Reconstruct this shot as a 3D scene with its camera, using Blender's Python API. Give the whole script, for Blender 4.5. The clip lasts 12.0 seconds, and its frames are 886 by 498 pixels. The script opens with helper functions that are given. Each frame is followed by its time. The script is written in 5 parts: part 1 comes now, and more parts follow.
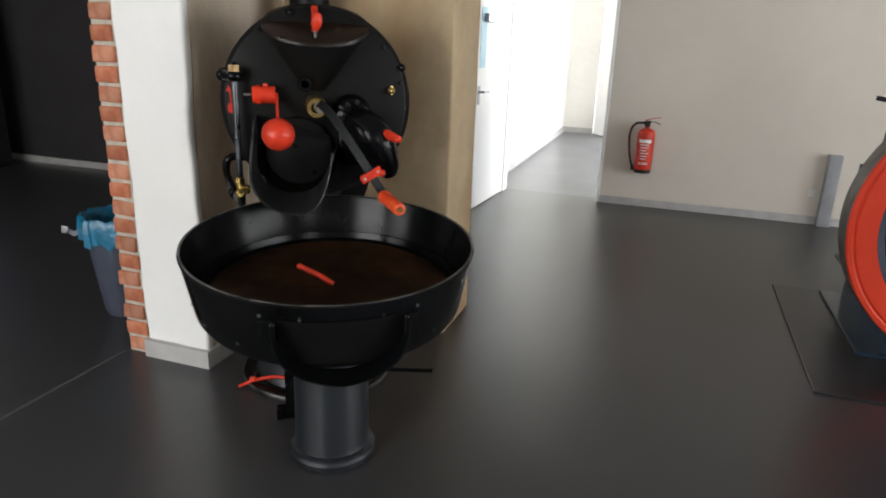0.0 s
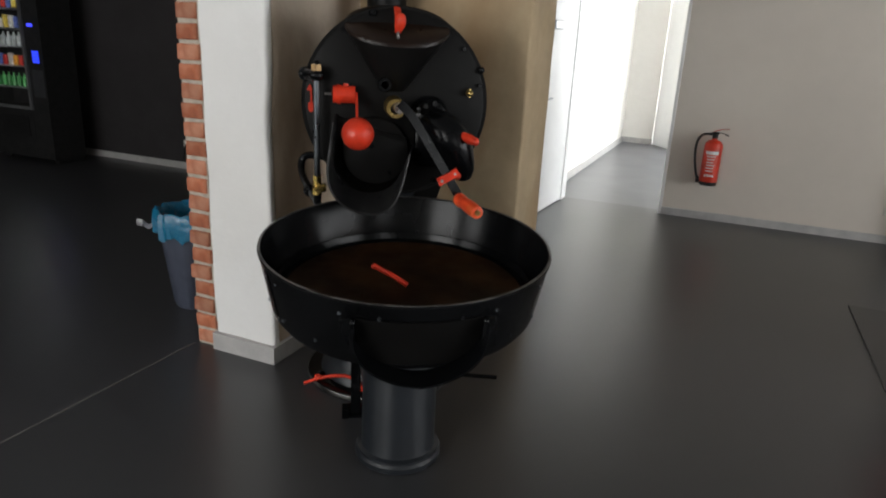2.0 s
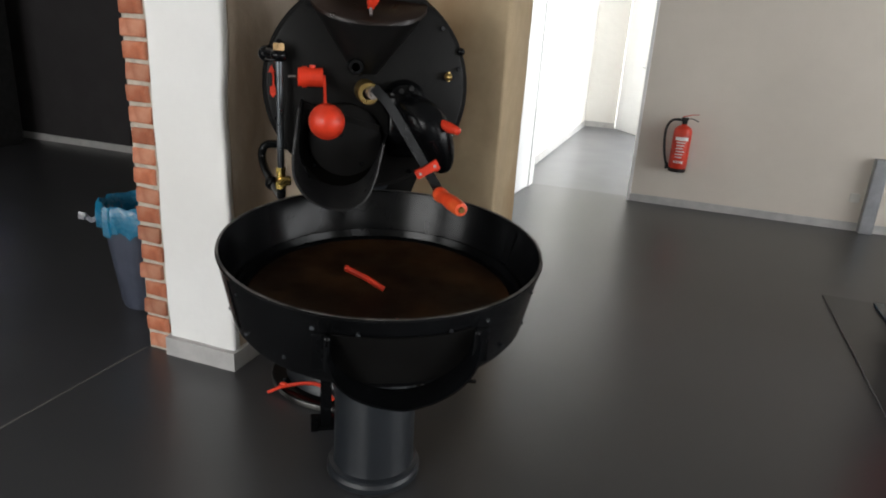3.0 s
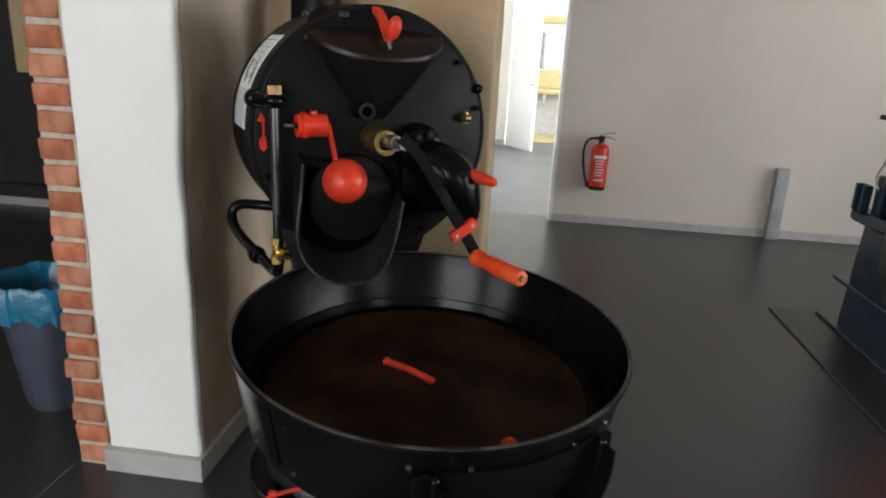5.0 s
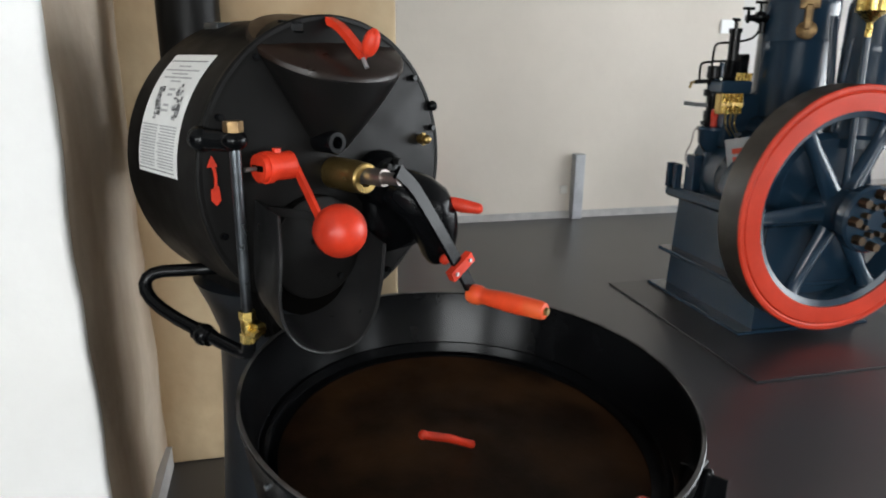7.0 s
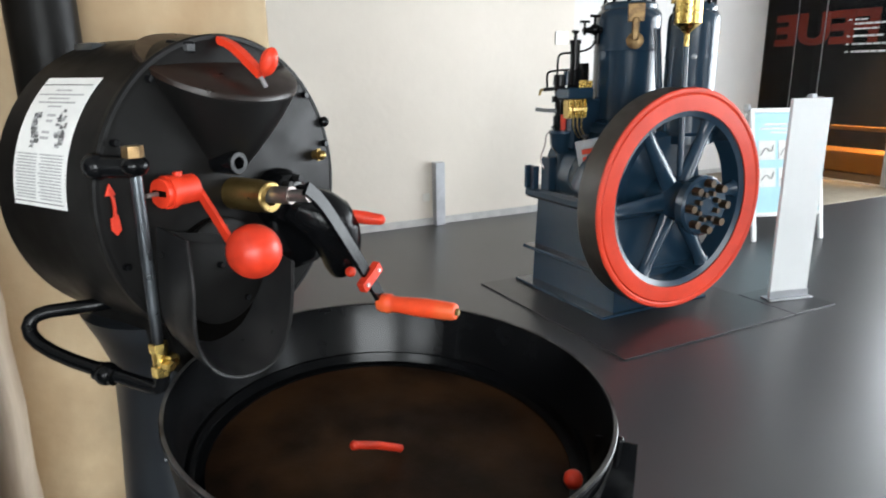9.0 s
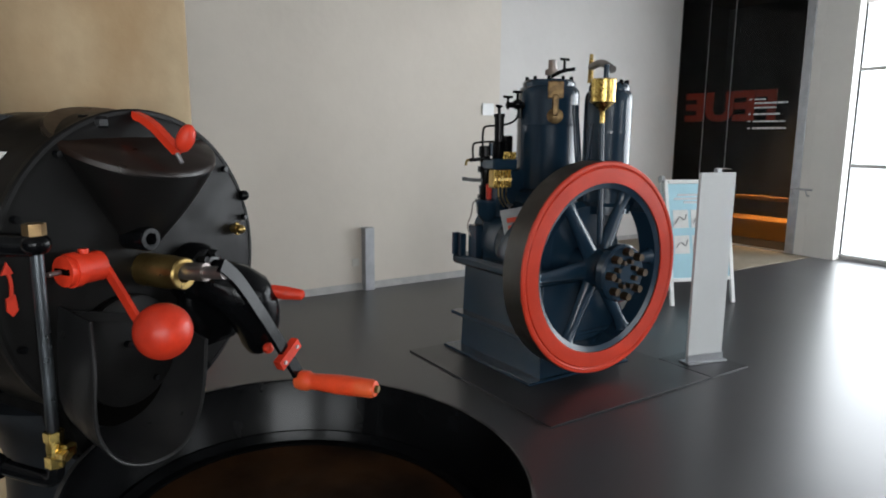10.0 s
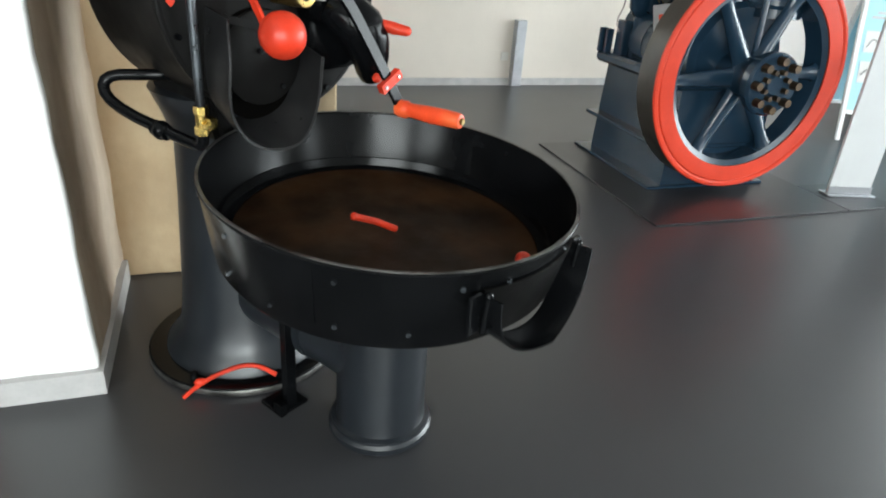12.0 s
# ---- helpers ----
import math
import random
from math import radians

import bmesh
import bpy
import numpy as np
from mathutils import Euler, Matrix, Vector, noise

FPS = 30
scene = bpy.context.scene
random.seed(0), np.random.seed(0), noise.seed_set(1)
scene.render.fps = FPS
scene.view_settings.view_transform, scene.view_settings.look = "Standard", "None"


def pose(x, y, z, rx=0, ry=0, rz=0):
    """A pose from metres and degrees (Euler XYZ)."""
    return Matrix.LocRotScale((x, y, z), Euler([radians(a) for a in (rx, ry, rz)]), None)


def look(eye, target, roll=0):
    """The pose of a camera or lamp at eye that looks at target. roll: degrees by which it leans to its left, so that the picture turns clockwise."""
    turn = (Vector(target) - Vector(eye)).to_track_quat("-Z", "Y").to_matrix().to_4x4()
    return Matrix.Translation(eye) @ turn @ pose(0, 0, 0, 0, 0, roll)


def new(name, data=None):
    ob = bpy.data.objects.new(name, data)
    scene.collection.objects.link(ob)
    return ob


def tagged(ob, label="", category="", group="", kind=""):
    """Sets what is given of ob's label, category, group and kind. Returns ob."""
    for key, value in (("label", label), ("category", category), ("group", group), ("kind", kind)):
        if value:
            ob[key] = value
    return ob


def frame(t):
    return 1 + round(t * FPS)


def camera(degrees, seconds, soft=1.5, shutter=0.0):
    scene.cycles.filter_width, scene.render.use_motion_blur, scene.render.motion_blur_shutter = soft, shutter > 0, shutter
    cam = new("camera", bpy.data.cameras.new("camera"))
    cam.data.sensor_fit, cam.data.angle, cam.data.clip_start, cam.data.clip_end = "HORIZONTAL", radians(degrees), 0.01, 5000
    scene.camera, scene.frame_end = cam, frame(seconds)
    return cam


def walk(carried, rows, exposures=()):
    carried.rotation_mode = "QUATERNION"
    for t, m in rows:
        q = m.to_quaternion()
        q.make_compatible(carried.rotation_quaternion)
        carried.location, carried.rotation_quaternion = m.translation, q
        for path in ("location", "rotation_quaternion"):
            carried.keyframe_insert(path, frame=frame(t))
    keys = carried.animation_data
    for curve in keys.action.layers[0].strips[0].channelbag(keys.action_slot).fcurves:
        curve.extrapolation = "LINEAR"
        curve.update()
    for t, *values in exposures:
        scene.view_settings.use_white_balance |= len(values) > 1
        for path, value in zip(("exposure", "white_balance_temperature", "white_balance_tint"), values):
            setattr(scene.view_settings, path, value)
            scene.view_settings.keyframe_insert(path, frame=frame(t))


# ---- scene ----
cam = camera(68.0, 12.0, soft=1.9, shutter=0.4)
PATH = [
    (0, (0.22, 0.197, 1.48), (-0.381, 2.004, 0.871), 2.0),
    (0.5, (0.205, 0.199, 1.472), (-0.425, 2.008, 0.897), 1.8),
    (1, (0.189, 0.183, 1.474), (-0.477, 2.007, 0.994), 1.7),
    (1.5, (0.149, 0.141, 1.489), (-0.598, 1.942, 1.041), 2.6),
    (2, (0.118, 0.18, 1.458), (-0.615, 1.943, 0.863), 2.9),
    (2.5, (0.046, 0.293, 1.449), (-0.624, 2.072, 0.826), 2.8),
    (2.7, (0.027, 0.323, 1.443), (-0.616, 2.109, 0.811), 3.1),
    (4.3, (-0.444, 0.413, 1.479), (-0.840, 2.278, 0.875), 3.9),
    (4.5, (-0.493, 0.468, 1.47), (-0.835, 2.352, 0.893), 3.4),
    (5, (-0.608, 0.587, 1.47), (-0.838, 2.489, 0.896), 2.9),
    (5.5, (-0.793, 0.639, 1.462), (-0.811, 2.538, 0.835), 1.4),
    (6, (-0.948, 0.706, 1.473), (-0.702, 2.606, 0.901), 1.4),
    (6.5, (-1.036, 0.811, 1.475), (-0.667, 2.712, 0.976), 1.4),
    (7, (-1.176, 0.85, 1.489), (-0.707, 2.714, 0.935), 0.6),
    (7.5, (-1.303, 0.854, 1.494), (-0.61, 2.646, 0.938), -1.1),
    (7.7, (-1.321, 0.865, 1.482), (-0.571, 2.634, 0.926), -1.0),
    (9.3, (-1.300, 0.844, 1.509), (-0.351, 2.536, 1.023), 0.1),
    (9.5, (-1.289, 0.846, 1.529), (-0.273, 2.525, 1.143), 0.3),
    (10, (-1.284, 0.83, 1.531), (-0.207, 2.481, 1.193), 0.5),
    (10.5, (-1.294, 0.830, 1.504), (-0.291, 2.483, 0.993), 1.6),
    (11, (-1.298, 0.807, 1.454), (-0.490, 2.485, 0.725), 3.3),
    (11.5, (-1.226, 0.636, 1.407), (-0.591, 2.344, 0.581), 4.5),
    (12, (-1.214, 0.526, 1.404), (-0.606, 2.215, 0.523), 4.3),
]
walk(cam, [(t, look(eye, target, roll)) for t, eye, target, roll in PATH],
     exposures=[(0.0, -0.53, 6500, 9), (0.5, -0.6, 6500, 9), (1.0, -0.78, 6500, 9), (1.5, -0.95, 6500, 9), (2.0, -0.98, 6500, 9), (2.5, -0.65, 6500, 9), (4.5, -0.7, 6450, 8), (5.0, -0.7, 6450, 8), (5.5, -0.45, 6400, 8), (6.5, -0.25, 6350, 7), (7.5, -0.15, 6200, 7), (9.3, 0.38, 6150, 6), (9.5, 0.37, 6150, 6), (10.0, -0.65, 6200, 7), (10.5, -0.45, 6200, 7), (11.0, 0.60, 6150, 4), (11.5, 0.35, 6150, 2), (12.0, 0.38, 6150, 2)])

# ---- light ----
world = bpy.data.worlds.new("sky")
scene.world = world
world.use_nodes = True
sky = world.node_tree.nodes.new("ShaderNodeTexSky")
sky.sky_type, sky.sun_disc, sky.sun_elevation, sky.sun_rotation = "NISHITA", False, radians(38), radians(200)
backg = world.node_tree.nodes["Background"]
backg.inputs[1].default_value = 0.12
world.node_tree.links.new(sky.outputs[0], backg.inputs[0])


def area(name, place, target, w, h, power, colour=(1, 1, 1)):
    d = bpy.data.lights.new(name, "AREA")
    d.shape, d.size, d.size_y, d.energy, d.color = "RECTANGLE", w, h, power, colour
    ob = new(name, d)
    ob.matrix_world = look(place, target)
    return ob


# daylight in the window openings: the long side behind the walk, the side by the entrance, the corridor
# south windows are unseen; the one at -4.8 is added to brighten the left floor
for x0, power in ((-1.7, 185), (4.9, 20), (-4.8, 100)):
    area("south_window_light", (x0, -2.88, 1.75), (x0, 6.0, 1.2), 2.2, 2.3, power, (1.0, 0.99, 0.97))
for y0 in (3.75, 0.75):
    area("east_window_light", (7.60, y0, 1.62), (0, y0, 1.62), 2.95, 3.1, 235, (0.97, 0.98, 1.0))
area("corridor_window_light", (2.2, 9.6, 1.9), (-1.5, 10.0, 1.0), 3.6, 1.9, 500, (0.94, 0.97, 1.0))


# ---- materials ----
def mat(name, colour, rough=0.5, metal=0.0, vary=0.15, scale=6.0, bump=0.1, bscale=60.0, rvary=0.1, second=None, amount=0.0, sscale=2.0, coat=0.0, piece=0.0, bdist=0.003, spec=0.5, streak=1.0, even=False):
    """Base colour with grain at two scales, an optional second colour in patches, roughness variation and fine relief."""
    m = bpy.data.materials.new(name)
    m.use_nodes = True
    nt = m.node_tree
    n, l = nt.nodes, nt.links
    b = n["Principled BSDF"]
    tc = n.new("ShaderNodeTexCoord")
    co = tc.outputs["Object"]

    def noisy(sc, detail=6.0, drawn=1.0):
        k = n.new("ShaderNodeTexNoise")
        k.inputs["Scale"].default_value, k.inputs["Detail"].default_value = sc, detail
        if drawn != 1.0:
            mp = n.new("ShaderNodeMapping")
            mp.inputs["Scale"].default_value = (1, 1, drawn)
            l.new(co, mp.inputs["Vector"])
            l.new(mp.outputs["Vector"], k.inputs["Vector"])
        else:
            l.new(co, k.inputs["Vector"])
        return k.outputs["Fac"]

    def remap(src, lo, hi, a=0.3, z=0.7):
        k = n.new("ShaderNodeMapRange")
        k.inputs["From Min"].default_value, k.inputs["From Max"].default_value = a, z
        k.inputs["To Min"].default_value, k.inputs["To Max"].default_value = lo, hi
        l.new(src, k.inputs["Value"])
        return k.outputs["Result"]

    def mix(fac, a, c, mode="MIX"):
        k = n.new("ShaderNodeMix")
        k.data_type, k.blend_type = "RGBA", mode
        for sock, v in ((k.inputs[0], fac), (k.inputs[6], a), (k.inputs[7], c)):
            if isinstance(v, (int, float)):
                sock.default_value = v
            elif isinstance(v, tuple):
                sock.default_value = (*v[:3], 1)
            else:
                l.new(v, sock)
        return k.outputs[2]

    dark = tuple(c * (1 - vary) for c in colour)
    light = tuple(min(1, c * (1 + vary)) for c in colour)
    span = (0.0, 1.0) if even else (0.3, 0.7)
    col = mix(remap(noisy(scale, 1.0 if even else 6.0), 0, 1, *span), dark, light)
    fine = mix(remap(noisy(scale * 9, 3), 0, 1, *span), tuple(1 - vary * 0.5 for _ in range(3)), (1.0, 1.0, 1.0))
    col = mix(1.0, col, fine, "MULTIPLY")
    if second:
        col = mix(remap(noisy(sscale, 8, streak), 0, amount, 0.46, 0.64), col, second)
    if piece:
        info = n.new("ShaderNodeObjectInfo")
        col = mix(1.0, col, mix(remap(info.outputs["Random"], 0, 1, 0, 1), tuple(1 - piece for _ in range(3)), (1, 1, 1)), "MULTIPLY")
    l.new(col, b.inputs["Base Color"])
    l.new(remap(noisy(scale * 2.3, 1.0 if even else 6.0), max(0.02, rough - rvary), min(1, rough + rvary), *span), b.inputs["Roughness"])
    b.inputs["Metallic"].default_value = metal
    b.inputs["Specular IOR Level"].default_value = spec
    if coat:
        b.inputs["Coat Weight"].default_value = coat
        b.inputs["Coat Roughness"].default_value = 0.12
    if bump:
        k = n.new("ShaderNodeBump")
        k.inputs["Strength"].default_value, k.inputs["Distance"].default_value = bump, bdist
        l.new(noisy(bscale), k.inputs["Height"])
        l.new(k.outputs["Normal"], b.inputs["Normal"])
    return m


def glow(name, colour, strength):
    m = bpy.data.materials.new(name)
    m.use_nodes = True
    b = m.node_tree.nodes["Principled BSDF"]
    b.inputs["Base Color"].default_value = (*colour, 1)
    b.inputs["Emission Color"].default_value = (*colour, 1)
    b.inputs["Emission Strength"].default_value = strength
    return m


def clear_glass(name, tint=(1, 1, 1), rough=0.0, ior=1.45):
    m = bpy.data.materials.new(name)
    m.use_nodes = True
    b = m.node_tree.nodes["Principled BSDF"]
    b.inputs["Base Color"].default_value = (*tint, 1)
    b.inputs["Transmission Weight"].default_value = 1.0
    b.inputs["Roughness"].default_value = rough
    b.inputs["IOR"].default_value = ior
    return m


HAZE = glow("bright_overcast_daylight", (0.95, 0.97, 1.0), 3.6)
FLOOR = mat("floor_coating", (0.035, 0.0348, 0.0375), 0.335, vary=0.03, scale=0.6, bump=0.0, rvary=0.02, spec=0.68, even=True)
CORRFLOOR = mat("corridor_floor_coating", (0.085, 0.088, 0.097), 0.32, vary=0.02, scale=0.8, bump=0.0, rvary=0.02)
PLASTER = mat("white_plaster", (0.74, 0.72, 0.68), 0.85, vary=0.04, scale=1.2, bump=0.25, bscale=9, bdist=0.02)
ROUGH = mat("rough_white_plaster", (0.77, 0.765, 0.75), 0.85, vary=0.03, scale=3, bump=0.35, bscale=7, bdist=0.03, second=(0.72, 0.70, 0.66), amount=0.4, sscale=1.1)
SOOTY = mat("sooty_ochre_plaster", (0.455, 0.350, 0.218), 0.85, vary=0.14, scale=2.2, bump=0.3, bscale=8, bdist=0.02, second=(0.28, 0.16, 0.07), amount=0.8, sscale=1.6, streak=0.45)
STAINED = mat("smoke_stained_plaster", (0.50, 0.42, 0.33), 0.85, vary=0.12, scale=2.5, bump=0.35, bscale=7, bdist=0.03, second=(0.25, 0.165, 0.10), amount=0.85, sscale=1.9, streak=0.3)
CREAM = mat("cream_wall_paint", (0.63, 0.575, 0.505), 0.8, vary=0.04, scale=1.0, bump=0.2, bscale=14, bdist=0.01)
PALE = mat("pale_wall_paint", (0.62, 0.60, 0.58), 0.8, vary=0.04, scale=1.0, bump=0.2, bscale=14, bdist=0.01)
DARKWALL = mat("anthracite_wall_paint", (0.034, 0.031, 0.032), 0.75, vary=0.1, scale=1.5, bump=0.15, bscale=30, spec=0.25)
SKIRT = mat("grey_skirting", (0.42, 0.41, 0.40), 0.6, vary=0.12, scale=9, bump=0.1)
JOINT = mat("joint_filler", (0.11, 0.105, 0.10), 0.6, vary=0.2, scale=9, bump=0.1)
DIMCEIL = mat("dimmed_ceiling_grey", (0.34, 0.33, 0.32), 0.9, vary=0.06, bump=0.05)
CEIL = mat("ceiling_paint", (0.7, 0.69, 0.66), 0.9, vary=0.03, bump=0.05)
BRICK = mat("red_brick", (0.50, 0.155, 0.075), 0.85, vary=0.25, scale=18, bump=0.5, bscale=55, second=(0.55, 0.30, 0.20), amount=0.6, sscale=9, piece=0.35, bdist=0.006)
MORTAR = mat("lime_mortar", (0.46, 0.41, 0.34), 0.95, vary=0.2, scale=25, bump=0.6, bscale=90, bdist=0.006)
BLACK = mat("black_machine_paint", (0.0026, 0.0028, 0.0032), 0.19, vary=0.3, scale=7, bump=0.10, bscale=22, rvary=0.04, second=(0.0052, 0.0056, 0.0064), amount=0.6, sscale=5, spec=0.15)
PANBLACK = mat("worn_black_pan_paint", (0.0030, 0.0032, 0.0036), 0.21, vary=0.35, scale=6, bump=0.12, bscale=18, rvary=0.03, second=(0.0065, 0.0068, 0.0075), amount=0.7, sscale=4, spec=0.15)
BLACKMAT = mat("black_stove_enamel", (0.0052, 0.0050, 0.0048), 0.42, vary=0.25, scale=6, bump=0.08, bscale=35, rvary=0.08, second=(0.0085, 0.0082, 0.0080), amount=0.5, sscale=4, spec=0.11)
CASTIRON = mat("dull_black_cast_iron", (0.0115, 0.0140, 0.0175), 0.37, vary=0.2, scale=6, bump=0.08, bscale=30, rvary=0.04, second=(0.007, 0.008, 0.0095), amount=0.6, sscale=3, spec=0.55)
CHUTEIRON = mat("rubbed_dark_sheet_iron", (0.011, 0.011, 0.0115), 0.36, vary=0.3, scale=9, bump=0.08, bscale=30, rvary=0.1, second=(0.020, 0.0195, 0.019), amount=0.6, sscale=6, spec=0.3)
LIDPAINT = mat("brown_black_lid_paint", (0.012, 0.0068, 0.0048), 0.33, vary=0.3, scale=9, bump=0.06, rvary=0.08, second=(0.020, 0.0095, 0.0055), amount=0.6, sscale=6, spec=0.3)
STEEL = mat("worn_blackened_steel", (0.10, 0.112, 0.122), 0.33, 0.75, vary=0.35, scale=5, bump=0.08, bscale=30, rvary=0.14, second=(0.014, 0.014, 0.016), amount=0.9, sscale=3.5)
EDGE = mat("rubbed_steel_edge", (0.12, 0.115, 0.11), 0.4, 0.6, vary=0.4, scale=20, bump=0.1, second=(0.012, 0.011, 0.010), amount=0.9, sscale=9)
BRONZE = mat("oily_bronze", (0.20, 0.13, 0.06), 0.42, 0.85, vary=0.35, scale=30, bump=0.08, second=(0.06, 0.035, 0.02), amount=0.7, sscale=20)
DARKBRONZE = mat("dark_oily_bronze", (0.085, 0.055, 0.030), 0.42, 0.8, vary=0.4, scale=30, bump=0.08, second=(0.03, 0.022, 0.016), amount=0.7, sscale=25)
RUST = mat("coffee_stained_steel", (0.021, 0.0108, 0.0050), 0.5, 0.1, vary=0.45, scale=7, bump=0.15, bscale=160, second=(0.052, 0.0235, 0.0090), amount=0.8, sscale=3.4, spec=0.14)
RED = mat("red_lacquer", (0.62, 0.038, 0.013), 0.42, vary=0.14, scale=14, bump=0.1, bscale=45, rvary=0.12, coat=0.08, second=(0.33, 0.022, 0.009), amount=0.65, sscale=11, spec=0.3)
ORANGE = mat("orange_red_wood_handle", (0.72, 0.064, 0.016), 0.4, vary=0.15, scale=14, bump=0.08, rvary=0.1, coat=0.1, second=(0.70, 0.15, 0.04), amount=0.5, sscale=9)
BRASS = mat("tarnished_brass", (0.40, 0.28, 0.10), 0.34, 0.95, vary=0.3, scale=18, bump=0.1, second=(0.20, 0.13, 0.05), amount=0.6, sscale=9)
BRIGHTBRASS = mat("polished_brass", (0.60, 0.43, 0.13), 0.25, 1.0, vary=0.15, scale=20, bump=0.05)
IRON = mat("grey_iron", (0.30, 0.28, 0.27), 0.38, 0.85, vary=0.3, scale=16, bump=0.1, second=(0.16, 0.09, 0.06), amount=0.5, sscale=8)
PAPER = mat("printed_paper", (0.72, 0.72, 0.70), 0.75, vary=0.05, scale=20, bump=0.03)
INK = mat("printing_ink", (0.10, 0.10, 0.10), 0.8, vary=0.2, scale=60, bump=0)
INKGREY = mat("pale_printing_ink", (0.42, 0.42, 0.42), 0.8, vary=0.3, scale=200, bump=0)
BLUE = mat("navy_engine_enamel", (0.0115, 0.029, 0.051), 0.20, vary=0.06, scale=4, bump=0.03, bscale=28, rvary=0.03, coat=0.08, spec=0.4, even=True)
TREAD = mat("machined_wheel_tread", (0.055, 0.047, 0.038), 0.42, 0.5, vary=0.25, scale=5, bump=0.06, second=(0.035, 0.03, 0.025), amount=0.8, sscale=3)
ENGINERED = mat("flywheel_red", (0.60, 0.045, 0.018), 0.45, vary=0.09, scale=5, bump=0.06, rvary=0.1, spec=0.25, second=(0.46, 0.034, 0.014), amount=0.5, sscale=4)
PLATE = mat("dark_steel_floor_plate", (0.020, 0.019, 0.021), 0.335, 0.0, vary=0.03, scale=2, bump=0.0, rvary=0.02, even=True)
BOARD = mat("white_board_laminate", (0.64, 0.65, 0.65), 0.45, vary=0.03, scale=3, bump=0.03)
WHITE = mat("white_lacquer", (0.80, 0.80, 0.79), 0.4, vary=0.03, scale=3, bump=0.03)
GREYMETAL = mat("brushed_aluminium", (0.45, 0.46, 0.48), 0.4, 0.9, vary=0.12, scale=9, bump=0.05)
PALEBLUE = mat("pale_blue_print", (0.38, 0.63, 0.72), 0.5, vary=0.05, scale=4, bump=0)
BAG = mat("blue_plastic_film", (0.009, 0.135, 0.25), 0.25, vary=0.2, scale=9, bump=0.5, bscale=16, bdist=0.02)
BIN = mat("slate_grey_plastic", (0.055, 0.062, 0.088), 0.45, vary=0.1, scale=8, bump=0.06)
# near-black without sheen: the shade inside hollows put into the colour
HOLLOW = mat("painted_dark_hollow", (0.0016, 0.0014, 0.0012), 0.9, vary=0.3, scale=9, bump=0.05, spec=0.03)
LABELWHITE = mat("dull_white_label", (0.42, 0.43, 0.45), 0.7, vary=0.08, scale=20, bump=0.02)
PALEWOOD = mat("pale_varnished_wood", (0.60, 0.47, 0.27), 0.5, vary=0.1, scale=7, bump=0.05)
RUBBER = mat("black_rubber", (0.010, 0.010, 0.010), 0.55, vary=0.2, scale=20, bump=0.08, spec=0.25)
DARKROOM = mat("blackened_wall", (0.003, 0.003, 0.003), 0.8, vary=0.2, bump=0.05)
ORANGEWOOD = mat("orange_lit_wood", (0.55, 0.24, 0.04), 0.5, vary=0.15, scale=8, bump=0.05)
SIGNRED = mat("red_sign_letters", (0.85, 0.09, 0.04), 0.6, vary=0.2, scale=3, bump=0)
CABINET = mat("pale_oak_veneer", (0.50, 0.42, 0.20), 0.5, vary=0.12, scale=7, bump=0.05)
CHROME = mat("chrome", (0.75, 0.75, 0.76), 0.15, 1.0, vary=0.05, bump=0)
GLASS = clear_glass("window_glass")
SMOKED = clear_glass("dark_glass", (0.35, 0.35, 0.36), ior=1.2)
MIRROR = mat("mirror_silver", (0.85, 0.87, 0.88), 0.05, 1.0, vary=0.01, bump=0, rvary=0.02)
MATTING = mat("tan_matting", (0.20, 0.165, 0.12), 0.7, vary=0.1, scale=6, bump=0.2, bscale=200)
SOCKET = mat("socket_plastic", (0.62, 0.60, 0.55), 0.45, vary=0.03, bump=0)


# ---- mesh tools ----
def box(bm, x0, x1, y0, y1, z0, z1, bevel=0.0, segs=1):
    geo = bmesh.ops.create_cube(bm, size=1, matrix=Matrix.LocRotScale(((x0 + x1) / 2, (y0 + y1) / 2, (z0 + z1) / 2), None, (x1 - x0, y1 - y0, z1 - z0)))
    if bevel:
        es = list({e for v in geo["verts"] for e in v.link_edges})
        bmesh.ops.bevel(bm, geom=es, offset=bevel, segments=segs, profile=0.5, affect="EDGES")
    return geo["verts"]


def rod(bm, a, b, r0, r1=None, n=24, caps=True):
    a, b = Vector(a), Vector(b)
    d = b - a
    m = Matrix.Translation((a + b) / 2) @ d.to_track_quat("Z", "Y").to_matrix().to_4x4()
    bmesh.ops.create_cone(bm, cap_ends=caps, segments=n, radius1=r0, radius2=r0 if r1 is None else r1, depth=d.length, matrix=m)


def ball(bm, c, r, scale=(1, 1, 1), n=20):
    bmesh.ops.create_uvsphere(bm, u_segments=n, v_segments=n // 2 + 2, radius=r, matrix=Matrix.LocRotScale(c, None, scale))


def lathe(bm, profile, n=48, m=Matrix(), closed=False):
    """Turns (radius, height) pairs about z."""
    rings = []
    for r, z in profile:
        rings.append([bm.verts.new(m @ Vector((r * math.cos(2 * math.pi * k / n), r * math.sin(2 * math.pi * k / n), z))) for k in range(n)])
    pairs = list(zip(rings, rings[1:])) + ([(rings[-1], rings[0])] if closed else [])
    for p, q in pairs:
        for k in range(n):
            bm.faces.new((p[k], p[(k + 1) % n], q[(k + 1) % n], q[k]))
    if not closed:
        if profile[0][0] > 1e-5:
            bm.faces.new(rings[0][::-1])
        if profile[-1][0] > 1e-5:
            bm.faces.new(rings[-1])


